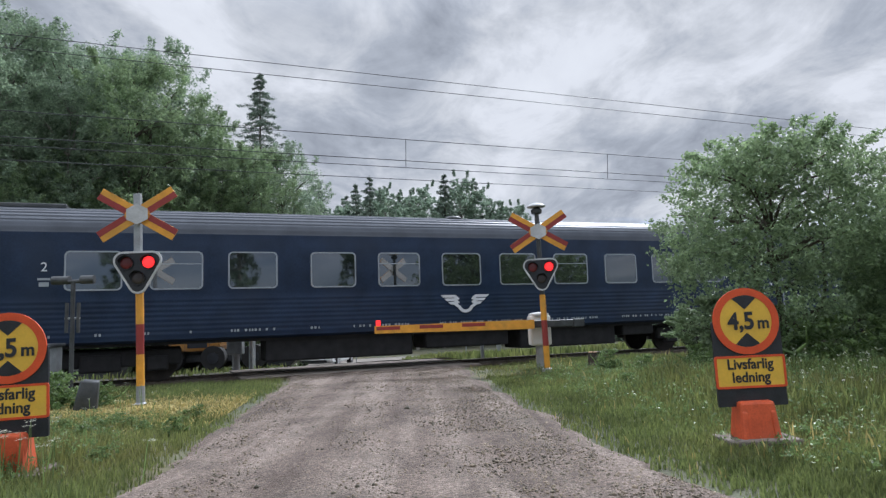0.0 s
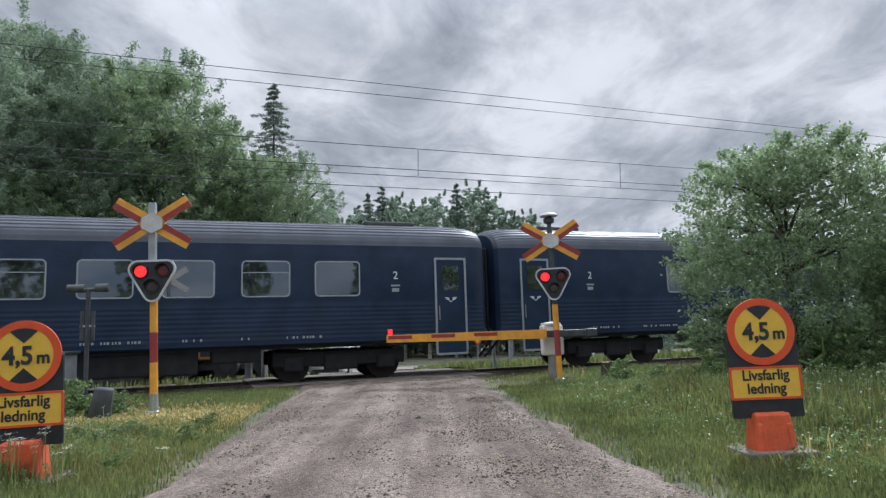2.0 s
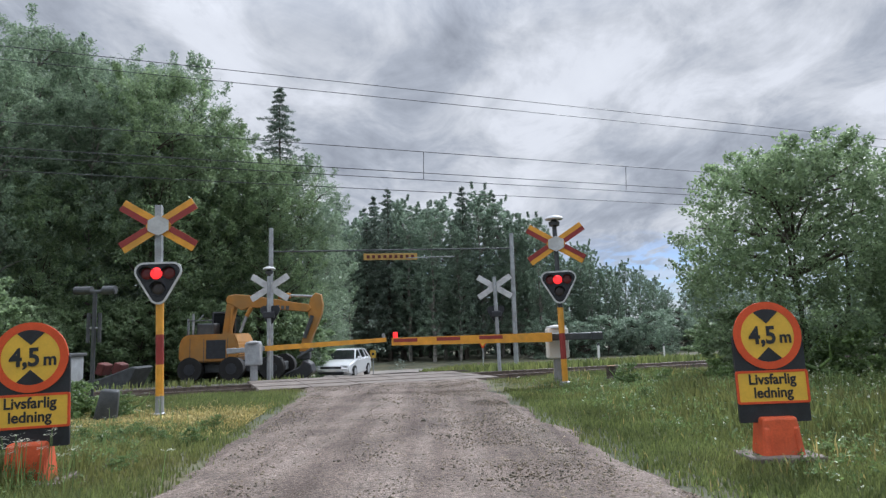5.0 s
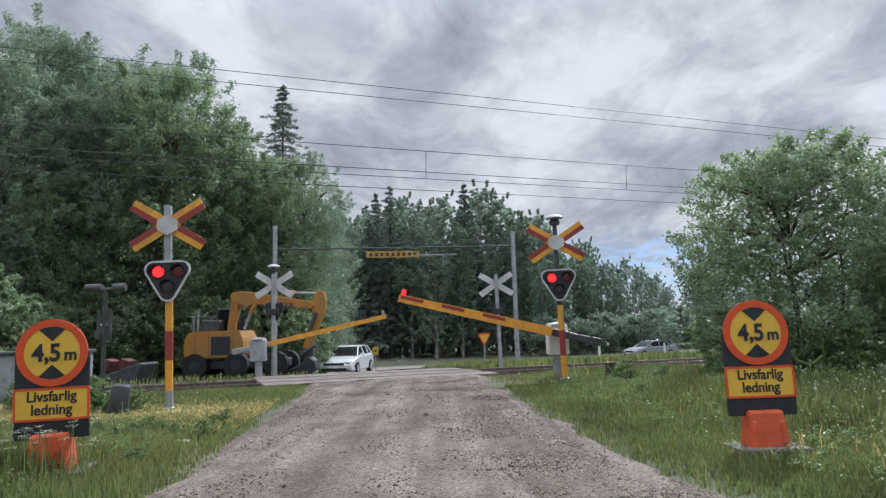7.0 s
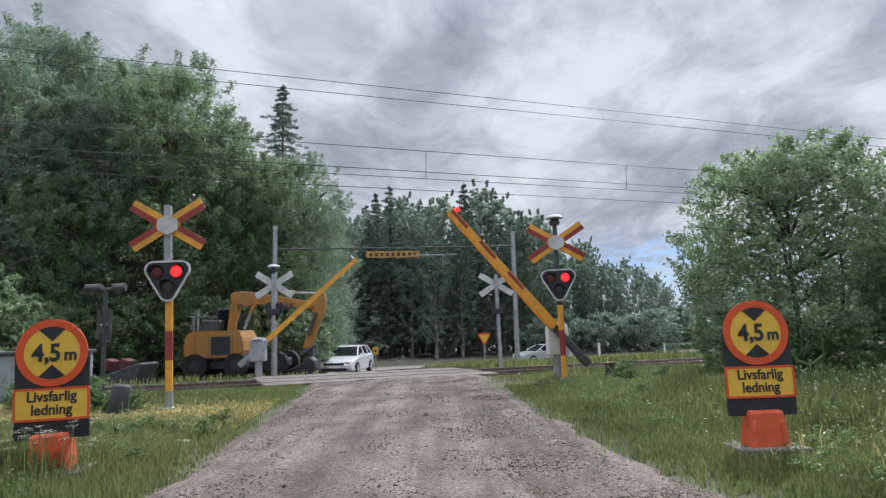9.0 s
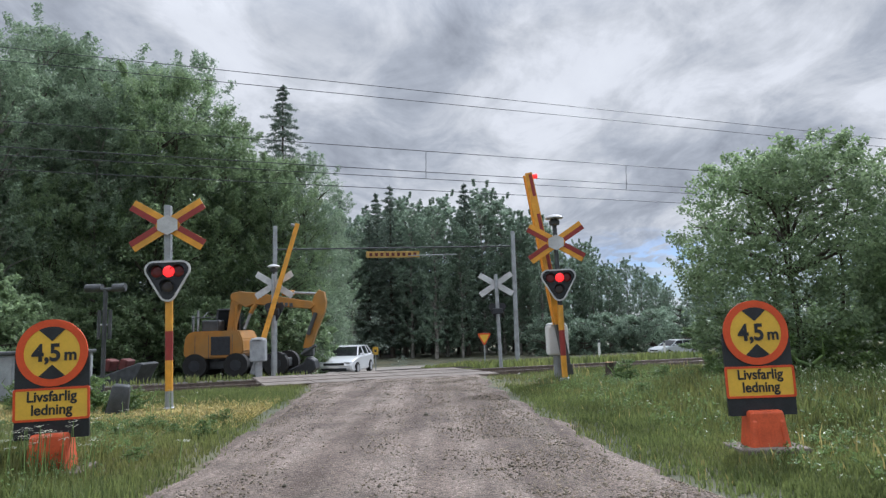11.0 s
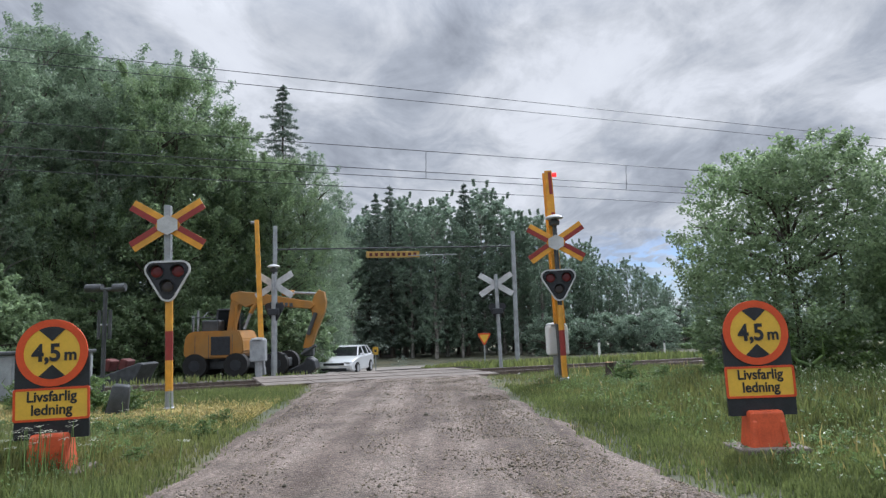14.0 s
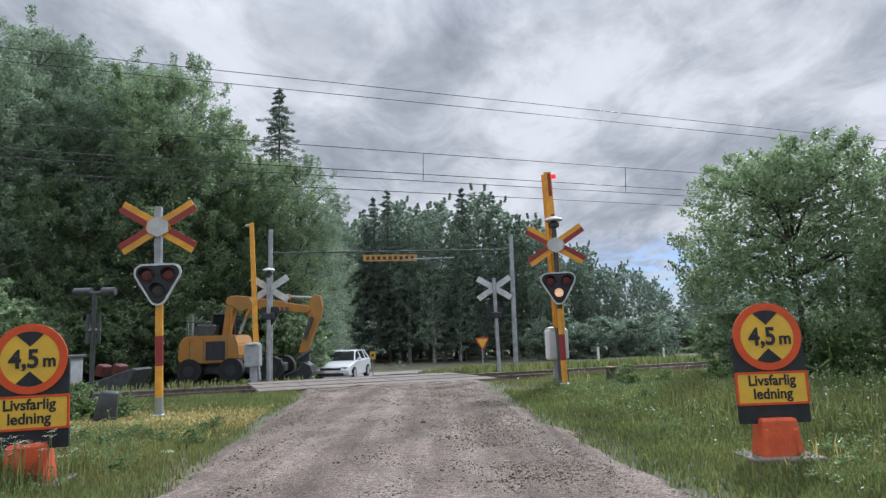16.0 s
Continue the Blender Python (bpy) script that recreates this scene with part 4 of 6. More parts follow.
# ---- trees ----
def leaves(name, centres, sizes, per, leaf, material, parent, seed, flat=0.75, aspect=0.6, corners=4):
    """A crown: clusters of small folded leaves round the given centres."""
    g = np.random.default_rng(seed)
    c = np.repeat(np.array(centres), per, axis=0)
    r = np.repeat(np.array(sizes), per)[:, None]
    d = g.normal(size=c.shape)
    d /= np.linalg.norm(d, axis=1)[:, None]
    p = c + d * r * (g.random((len(c), 1)) ** 0.6 * 1.0 + g.exponential(0.16, (len(c), 1))) * (1, 1, flat)
    nrm = g.normal(size=c.shape) * 0.9 + d * 0.35 + (0, 0, 0.7)
    nrm /= np.linalg.norm(nrm, axis=1)[:, None]
    u = np.cross(nrm, g.normal(size=c.shape))
    u /= np.linalg.norm(u, axis=1)[:, None]
    v = np.cross(nrm, u)
    s = (leaf * g.uniform(0.6, 1.35, (len(c), 1)))
    if corners == 4:
        quad = np.stack([p - u * s, p - v * s * aspect + nrm * s * 0.12, p + u * s, p + v * s * aspect - nrm * s * 0.12], axis=1).reshape(-1, 3)
    else:
        quad = np.stack([p - u * s - v * s * aspect, p - u * s * 0.4 + v * s * aspect, p + u * s * 1.2], axis=1).reshape(-1, 3)
    n = len(c)
    me = bpy.data.meshes.new(name)
    me.vertices.add(corners * n)
    me.vertices.foreach_set("co", quad.ravel())
    me.loops.add(corners * n)
    me.loops.foreach_set("vertex_index", np.arange(corners * n))
    me.polygons.add(n)
    me.polygons.foreach_set("loop_start", np.arange(0, corners * n, corners))
    me.update(calc_edges=True)
    me.materials.append(material)
    ob = new(name, me)
    ob.parent = parent
    return ob


def broadleaf(name, m, height, width, low, clumps, per, leaf, material, bark, seed, label, group, stems=1, bulge=0.55, lean=0.0, corners=3, sprigs=0, tuft=(0.07, 0.20), flat=0.75, gap=-0.10):
    """Trunk, limbs out to the clumps, and an uneven crown."""
    tree = thing(name, m, label, "tree", group)
    g = random.Random(seed)
    bm = bmesh.new()
    bases = [(g.uniform(-0.4, 0.4) * (stems > 1), g.uniform(-0.4, 0.4) * (stems > 1)) for _ in range(stems)]
    tops = []
    for bx, by in bases:
        a = Vector((bx, by, -0.2))
        r = height * 0.011 / math.sqrt(stems) + 0.03
        for k in range(6):
            b = Vector((bx * (1 + k * 0.35) + g.uniform(-0.12, 0.12), by * (1 + k * 0.35) + g.uniform(-0.12, 0.12), height * 0.9 * (k + 1) / 6))
            rod(bm, a, b, r * (1 - k / 6.5), r * (1 - (k + 1) / 6.5), 8, False)
            tops.append(b)
            a = b
    cs, rs = [], []
    lobes = [(g.uniform(0, 6.28), g.uniform(0.2, 0.9), g.uniform(0.62, 1.22)) for _ in range(14)]
    while len(cs) < clumps:
        h = g.random()
        a = g.uniform(0, 2 * math.pi)
        env = math.sqrt(max(0.0, 1 - (abs(h - bulge) / (1.04 - bulge if h > bulge else bulge + 0.22)) ** 2.2))
        for la, lh, lk in lobes:
            da = abs((a - la + math.pi) % (2 * math.pi) - math.pi)
            env *= 1 + (lk - 1) * math.exp(-(da / 0.5) ** 2 - ((h - lh) / 0.16) ** 2)
        rr = width * env * (g.random() ** 0.42)
        z = low + (height - low) * h
        hole = noise.noise(Vector((rr * math.cos(a), rr * math.sin(a), z)) * (2.6 / width) + Vector((seed, 0, 0)))
        if hole < gap and g.random() < 0.85:
            continue
        cs.append((rr * math.cos(a) + lean * h, rr * math.sin(a), z))
        rs.append(width * g.uniform(*tuft) * (0.55 + 0.45 * env))
    for _ in range(sprigs):
        h, a = g.uniform(0.35, 1.0), g.uniform(0, 2 * math.pi)
        env = math.sqrt(max(0.04, 1 - (abs(h - bulge) / (1.04 - bulge if h > bulge else bulge + 0.22)) ** 2.2))
        for f in (1.0, 1.06, 1.12):
            cs.append((width * env * f * math.cos(a), width * env * f * math.sin(a), low + (height - low) * (h + 0.08 * (f - 0.9) / 0.3)))
            rs.append(width * 0.075 * (1.9 - f))
    for c in cs[:clumps: max(1, clumps // 46)]:
        t = min(tops, key=lambda p: abs(p.z - (c[2] - 0.12 * height)))
        mid = t.lerp(Vector(c), 0.55) + Vector((0, 0, 0.015 * height))
        rod(bm, t, mid, 0.012 * width + 0.012, 0.012 * width, 6, False)
        rod(bm, mid, c, 0.012 * width, 0.006, 6, False)
    part("trunk", bm, bark, tree)
    leaves("crown", cs, rs, per, leaf, material, tree, seed, flat, 0.6, corners)
    return tree


def conifer(name, m, height, width, tiers, material, seed, label, group, leaf=0.16, per=26, bare=0.1):
    tree = thing(name, m, label, "tree", group)
    g = random.Random(seed)
    bm = bmesh.new()
    rod(bm, (0, 0, -0.2), (0, 0, height), height * 0.011 + 0.04, 0.015, 8, False)
    cs, rs = [], []
    for k in range(tiers):
        h = bare + (1 - bare) * (k / tiers)
        z = height * h
        reach = width * (1 - h) ** 0.85 * g.uniform(0.55, 1.15) + 0.10
        n = max(4, int(9 * (1 - h) + 4))
        turn = g.uniform(0, 6)
        for i in range(n):
            a = turn + 2 * math.pi * i / n + g.uniform(-0.25, 0.25)
            out = reach * g.uniform(0.5, 1.12)
            droop = -0.22 * out
            tip = Vector((out * math.cos(a), out * math.sin(a), z + droop + g.uniform(-0.25, 0.25)))
            rod(bm, (0, 0, z), tip, 0.025, 0.006, 4, False)
            for f in (0.35, 0.62, 0.88):
                cs.append(tuple(Vector((0, 0, z)).lerp(tip, f)))
                rs.append(0.12 + 0.18 * out * (1.15 - f))
    part("trunk", bm, M_BARK, tree)
    leaves("crown", cs, rs, per, leaf, material, tree, seed, 0.4, 0.28, 3)
    return tree


def at_view(px, dist):
    """A place on the ground: px is the sideways slope from the first eye, dist metres ahead."""
    x = px * dist
    return x, dist, land(x, dist)


LEFT = "trees of the left wood"
kinds = [broadleaf("birch_tree", pose(*at_view(-0.62, 33)), 18.2, 3.6, 1.0, 1000, 44, 0.075, M_LEAF, M_BIRCH, 11, "tall leafy green birch tree", LEFT, 1, 0.50, sprigs=60),
         broadleaf("aspen_tree", pose(*at_view(-0.52, 35)), 17.8, 3.9, 0.8, 1000, 44, 0.075, M_LEAF, M_BARK, 12, "tall leafy green aspen tree", LEFT, 2, 0.52, sprigs=60),
         broadleaf("alder_tree", pose(*at_view(-0.43, 33)), 15.6, 3.4, 0.8, 960, 44, 0.075, M_LEAFLIGHT, M_BARK, 13, "leafy green alder tree", LEFT, 2, 0.50, sprigs=60)]


def more(kind, slope, dist, scale, turn, squash=1.0):
    x, y, z = at_view(slope, dist)
    return copy_thing(kind, pose(x, y, z, 0, 0, turn) @ Matrix.Diagonal((scale * squash, scale * squash, scale, 1)))


for k, slope, dist, scale, turn in ((1, -0.74, 34, 1.02, 40), (2, -0.80, 29, 1.0, 80), (0, -0.69, 29, 0.82, 140), (2, -0.60, 30, 0.62, 10), (0, -0.53, 32, 0.78, 260),
                                    (1, -0.402, 36, 0.96, 100), (2, -0.345, 36, 0.90, 200), (0, -0.30, 37, 0.66, 310), (2, -0.25, 36, 0.76, 20), (1, -0.205, 38, 0.68, 75),
                                    (0, -0.180, 43.5, 0.56, 190), (2, -0.27, 40, 0.80, 120), (1, -0.47, 40, 1.08, 170), (0, -0.58, 40, 1.12, 30), (2, -0.68, 40, 1.2, 230),
                                    (1, -0.85, 39, 1.1, 330), (2, -0.36, 40, 0.95, 50), (0, -0.88, 31, 1.0, 15), (1, -0.64, 36, 0.98, 200), (2, -0.56, 37, 1.05, 99)):
    more(kinds[k], slope, dist, scale, turn)

bush = broadleaf("bush", pose(*at_view(-0.66, 25)), 3.4, 1.9, 0.05, 220, 60, 0.065, M_LEAFLIGHT, M_BARK, 21, "dense green roadside bush", "bushes by the railway", 3, 0.42, sprigs=30)
for slope, dist, scale, turn in ((-0.74, 22, 1.2, 20), (-0.62, 28, 1.1, 70), (-0.52, 31, 1.25, 130), (-0.46, 31, 1.1, 190), (-0.34, 32, 1.1, 250), (-0.27, 33, 1.15, 300),
                                 (-0.225, 34, 1.0, 30), (-0.80, 25, 1.3, 95), (-0.56, 33, 1.4, 200), (-0.40, 33, 1.3, 5)):
    more(bush, slope, dist, scale, turn)

spruce = conifer("spruce_tree", pose(*at_view(-0.243, 44)), 19.8, 8.0, 54, M_NEEDLE, 5, "tall dark spruce tree above the wood", LEFT, 0.11, 26)

FAR = "trees of the far wood"
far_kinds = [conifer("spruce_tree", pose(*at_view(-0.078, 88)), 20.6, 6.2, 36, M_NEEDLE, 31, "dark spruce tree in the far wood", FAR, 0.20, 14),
             broadleaf("birch_tree", pose(*at_view(-0.12, 86)), 18.5, 2.3, 1.6, 360, 40, 0.13, M_LEAFHAZED, M_BIRCH, 32, "slender leafy tree in the far wood", FAR, 1, 0.45, sprigs=30),
             broadleaf("aspen_tree", pose(*at_view(-0.02, 90)), 20.0, 2.6, 2.0, 380, 40, 0.13, M_LEAFHAZED, M_BIRCH, 33, "leafy tree in the far wood", FAR, 1, 0.48, sprigs=30)]
g = random.Random(77)
slope = -0.17
while slope < 0.95:
    tall = 1.0 if slope < 0.08 else max(0.50, 1.0 - (slope - 0.08) * 2.3)
    for row, dist in enumerate((80, 92)):
        k = g.choice((0, 0, 1, 2, 0)) if slope < 0.1 else g.choice((1, 2, 2))
        d = dist + g.uniform(-4, 4) + max(0, slope - 0.1) * 60
        more(far_kinds[k], slope + g.uniform(-0.008, 0.008) + 0.012 * row, d, tall * g.uniform(0.82, 1.06) * (1 + 0.08 * row), g.uniform(0, 360))
    slope += g.uniform(0.015, 0.024)
far_bush = broadleaf("bush", pose(*at_view(0.15, 76)), 4.2, 2.6, 0.05, 150, 50, 0.12, M_LEAFHAZED, M_BARK, 41, "low green bush before the far wood", "bushes before the far wood", 3, 0.42)
slope = 0.17
while slope < 0.8:
    more(far_bush, slope, 72 + g.uniform(-3, 4) + max(0, slope - 0.1) * 50, g.uniform(0.8, 1.3), g.uniform(0, 360))
    slope += 0.035
for slope in np.arange(-0.17, 0.18, 0.026):
    more(far_bush, slope, 99 + g.uniform(-2, 3), g.uniform(1.0, 1.5), g.uniform(0, 360))
for slope in np.arange(-2.2, -0.9, 0.16):
    more(far_kinds[g.randrange(1, 3)], slope, 26 + g.uniform(-2, 6), g.uniform(0.85, 1.1), g.uniform(0, 360))

# trees behind the camera
for x, y, s in ((-16, -14, 0.8), (-9, -20, 0.9), (-3, -26, 0.9), (5, -24, 0.85), (12, -18, 0.9), (18, -10, 0.75), (-20, -6, 0.7), (24, -2, 0.7)):
    copy_thing(far_kinds[g.randrange(1, 3)], pose(x, y, 0, 0, 0, g.uniform(0, 360)) @ Matrix.Diagonal((s, s, s, 1)))

maple = broadleaf("maple_tree", pose(7.45, 13.6, 0.1), 4.5, 2.35, 0.30, 1500, 32, 0.040, M_LEAFLIGHT, M_BARK, 51, "bushy green maple tree beside the track", "maples beside the track", 4, 0.52, corners=4, sprigs=110, tuft=(0.05, 0.13), flat=0.7, gap=-0.06)
copy_thing(maple, pose(11.4, 14.4, 0.1, 0, 0, 120) @ Matrix.Diagonal((0.9, 0.9, 0.82, 1)))
copy_thing(maple, pose(9.7, 12.6, 0.05, 0, 0, 220) @ Matrix.Diagonal((0.62, 0.62, 0.62, 1)))
copy_thing(bush, pose(6.6, 14.8, 0.05, 0, 0, 80) @ Matrix.Diagonal((0.62, 0.62, 0.42, 1)))


# ---- digger and machinery beyond the track ----
digger = thing("excavator", pose(-8.33, 28.1, -0.45, 0, 0, 0), "yellow wheeled excavator parked by the trees", "excavator")
bm = bmesh.new()
slab(bm, [(-2.22, 0.86), (-1.98, 0.74), (0.0, 0.76), (0.20, 0.98), (0.15, 1.48), (-0.02, 1.86), (-1.90, 1.84), (-2.12, 1.70), (-2.20, 1.40)], -1.15, 1.15)
bmesh.ops.bevel(bm, geom=bm.edges[:], offset=0.05, segments=2, affect="EDGES")
house = part("engine_housing", bm, M_DIGGER, digger, "yellow engine housing")
bm = bmesh.new()
box(bm, (-0.72, -1.155, 1.25), (0.78, 0.03, 0.74), 0.01)
part("grille", bm, M_BLACK, house)
for x in (-1.75, -1.2, -0.25):
    bm = bmesh.new()
    box(bm, (x, -1.152, 1.22), (0.02, 0.01, 0.95))
    part("panel_seam", bm, M_DARKGREY, house)
bm = bmesh.new()
box(bm, (-0.2, 0, 0.48), (3.9, 1.5, 0.36), 0.05)
part("chassis", bm, M_DARKGREY, digger)
bm = bmesh.new()
rod(bm, (-1.1, 0, 0.6), (-1.1, 0, 0.75), 0.75, n=24)
part("slew_ring", bm, M_DARKGREY, digger)
for x in (-1.75, -0.1, 1.5):
    for y in (-1.0, 1.0):
        bm = bmesh.new()
        rod(bm, (x, y - 0.2, 0.47), (x, y + 0.2, 0.47), 0.48, n=26)
        bmesh.ops.bevel(bm, geom=[e for e in bm.edges if e.is_boundary is False and abs(e.calc_face_angle(0)) > 1], offset=0.06, segments=2, affect="EDGES")
        w = part("wheel", bm, M_TYRE, digger)
        bm = bmesh.new()
        rod(bm, (x, y - 0.215, 0.47), (x, y + 0.215, 0.47), 0.22, n=18)
        part("rim", bm, M_BLACK, w)
bm = bmesh.new()
slab(bm, [(-1.42, 1.74), (-0.42, 1.70), (-0.42, 2.5), (-0.62, 2.75), (-1.35, 2.75)], 0.35, 1.1)
cab = part("cab", bm, M_CARGLASS, digger, "dark glazed cab")
for a, b in (((-1.42, 0.34, 1.74), (-1.35, 0.34, 2.75)), ((-0.42, 0.34, 1.7), (-0.42, 0.34, 2.5)), ((-1.35, 0.34, 2.75), (-0.62, 0.34, 2.75))):
    bm = bmesh.new()
    rod(bm, a, b, 0.04, n=8)
    part("cab_pillar", bm, M_DARKGREY, cab)
bm = bmesh.new()
slab(bm, [(-0.78, 1.74), (-0.54, 1.74), (-0.26, 2.95), (-0.28, 3.2), (-0.55, 3.3), (-0.62, 3.0)], -0.26, 0.20)
bmesh.ops.bevel(bm, geom=bm.edges[:], offset=0.025, segments=1, affect="EDGES")
part("lower_boom", bm, M_DIGGER, digger)
boom = [(-0.60, 3.12), (-0.28, 2.98), (0.0, 2.80), (0.35, 2.92), (2.75, 2.66), (2.90, 2.80), (2.80, 2.98), (2.3, 3.06), (0.6, 3.38), (-0.25, 3.48), (-0.55, 3.42), (-0.64, 3.28)]
bm = bmesh.new()
slab(bm, boom, -0.28, 0.22)
bmesh.ops.bevel(bm, geom=bm.edges[:], offset=0.025, segments=1, affect="EDGES")
boom_ob = part("boom", bm, M_DIGGER, digger, "yellow two-piece boom")
bm = bmesh.new()
for k, w in enumerate((0.16, 0.12, 0.14, 0.12, 0.14)):
    box(bm, (1.12 + 0.2 * k, -0.285, 2.93 - 0.02 * k), (w, 0.008, 0.16))
tagged(part("lettering", bm, M_DARKGREY, boom_ob), kind="stuff")
for a, b, r, m in (((-0.38, -0.35, 1.8), (-0.36, -0.35, 2.9), 0.07, M_DIGGER), ((0.0, -0.35, 1.9), (0.25, -0.35, 2.55), 0.06, M_GREY), ((0.25, -0.35, 2.55), (0.45, -0.35, 2.9), 0.09, M_DIGGER),
                   ((1.5, -0.05, 3.36), (2.0, -0.05, 3.37), 0.12, M_DIGGER), ((2.0, -0.05, 3.37), (3.05, -0.05, 3.30), 0.055, M_GREY), ((2.95, -0.3, 2.5), (2.62, -0.3, 1.6), 0.08, M_DARKGREY)):
    bm = bmesh.new()
    rod(bm, a, b, r, n=12)
    part("hydraulic_ram", bm, m, digger)
bm = bmesh.new()
slab(bm, [(2.38, 1.05), (2.72, 1.02), (2.95, 1.7), (3.30, 2.55), (3.36, 2.95), (3.28, 3.38), (3.05, 3.46), (2.85, 3.2), (2.72, 2.75), (2.80, 2.35), (2.55, 1.7)], -0.22, 0.16)
bmesh.ops.bevel(bm, geom=bm.edges[:], offset=0.025, segments=1, affect="EDGES")
part("dipper_arm", bm, M_DIGGER, digger)
bm = bmesh.new()
slab(bm, [(1.75, 0.06), (2.75, 0.0), (3.0, 0.22), (2.9, 0.55), (2.62, 0.72), (2.45, 0.45), (1.8, 0.16)], -0.5, 0.45)
bmesh.ops.bevel(bm, geom=bm.edges[:], offset=0.04, segments=1, affect="EDGES")
part("bucket", bm, M_BLACK, digger)
bm = bmesh.new()
box(bm, (2.62, -0.05, 0.88), (0.42, 0.40, 0.34), 0.05)
rod(bm, (2.35, -0.3, 0.80), (2.95, -0.3, 1.15), 0.07, n=8)
part("tilt_rotator", bm, M_DARKGREY, digger)
for x in (-2.0, -1.8):
    bm = bmesh.new()
    rod(bm, (x, -0.7, 1.74), (x, -0.7, 2.5 + (x + 2.0)), 0.05, n=8)
    part("exhaust_pipe", bm, M_GREY, digger)
for a, b in (((-1.9, -1.0, 1.75), (-1.9, -1.0, 2.4)), ((-1.9, -1.0, 2.4), (-0.9, -1.0, 2.4)), ((-0.9, -1.0, 2.4), (-0.9, -1.0, 1.75)), ((-1.5, -1.0, 2.4), (-1.5, -0.4, 2.65))):
    bm = bmesh.new()
    rod(bm, a, b, 0.022, n=6)
    part("hand_rail", bm, M_DARKGREY, digger)
bm = bmesh.new()
box(bm, (-1.35, -0.2, 2.05), (0.7, 0.8, 0.5), 0.06)
part("tool_box", bm, M_DARKGREY, digger)
bm = bmesh.new()
box(bm, (1.3, -1.1, 0.62), (1.2, 0.12, 0.5), 0.02)
part("dozer_blade", bm, M_DARKGREY, digger)

scoop = thing("loader_bucket", pose(-11.2, 23.2, -0.42, 0, 0, -8), "dark red spare digging bucket lying on the ground", "digger bucket")
bm = bmesh.new()
slab(bm, [(-1.1, 0.0), (0.7, 0.0), (1.1, 0.75), (0.95, 0.8), (-0.2, 0.42), (-1.1, 0.30)], -0.5, 0.5)
bmesh.ops.bevel(bm, geom=bm.edges[:], offset=0.03, segments=1, affect="EDGES")
part("shell", bm, M_DARKGREY, scoop)
for x in (-0.35, 0.25):
    bm = bmesh.new()
    box(bm, (x, -0.1, 0.72), (0.28, 0.5, 0.4), 0.05, Matrix.Rotation(radians(18), 4, "Y"))
    part("mounting_ear", bm, M_RUST, scoop)

cabinet = thing("equipment_cabinet", pose(-8.75, 14.2, 0.0, 0, 0, 8), "low pale grey trackside equipment cabinet", "equipment cabinet")
bm = bmesh.new()
box(bm, (0, 0, 0.46), (2.1, 0.8, 0.92), 0.02)
shell = part("body", bm, M_GREY, cabinet)
for k in range(5):
    bm = bmesh.new()
    box(bm, (-0.84 + 0.42 * k, -0.405, 0.46), (0.39, 0.02, 0.80), 0.008)
    part("door_panel", bm, M_GREY, shell)
bm = bmesh.new()
box(bm, (0, 0, 0.955), (2.2, 0.9, 0.07), 0.02)
part("lid", bm, M_DARKGREY, cabinet)


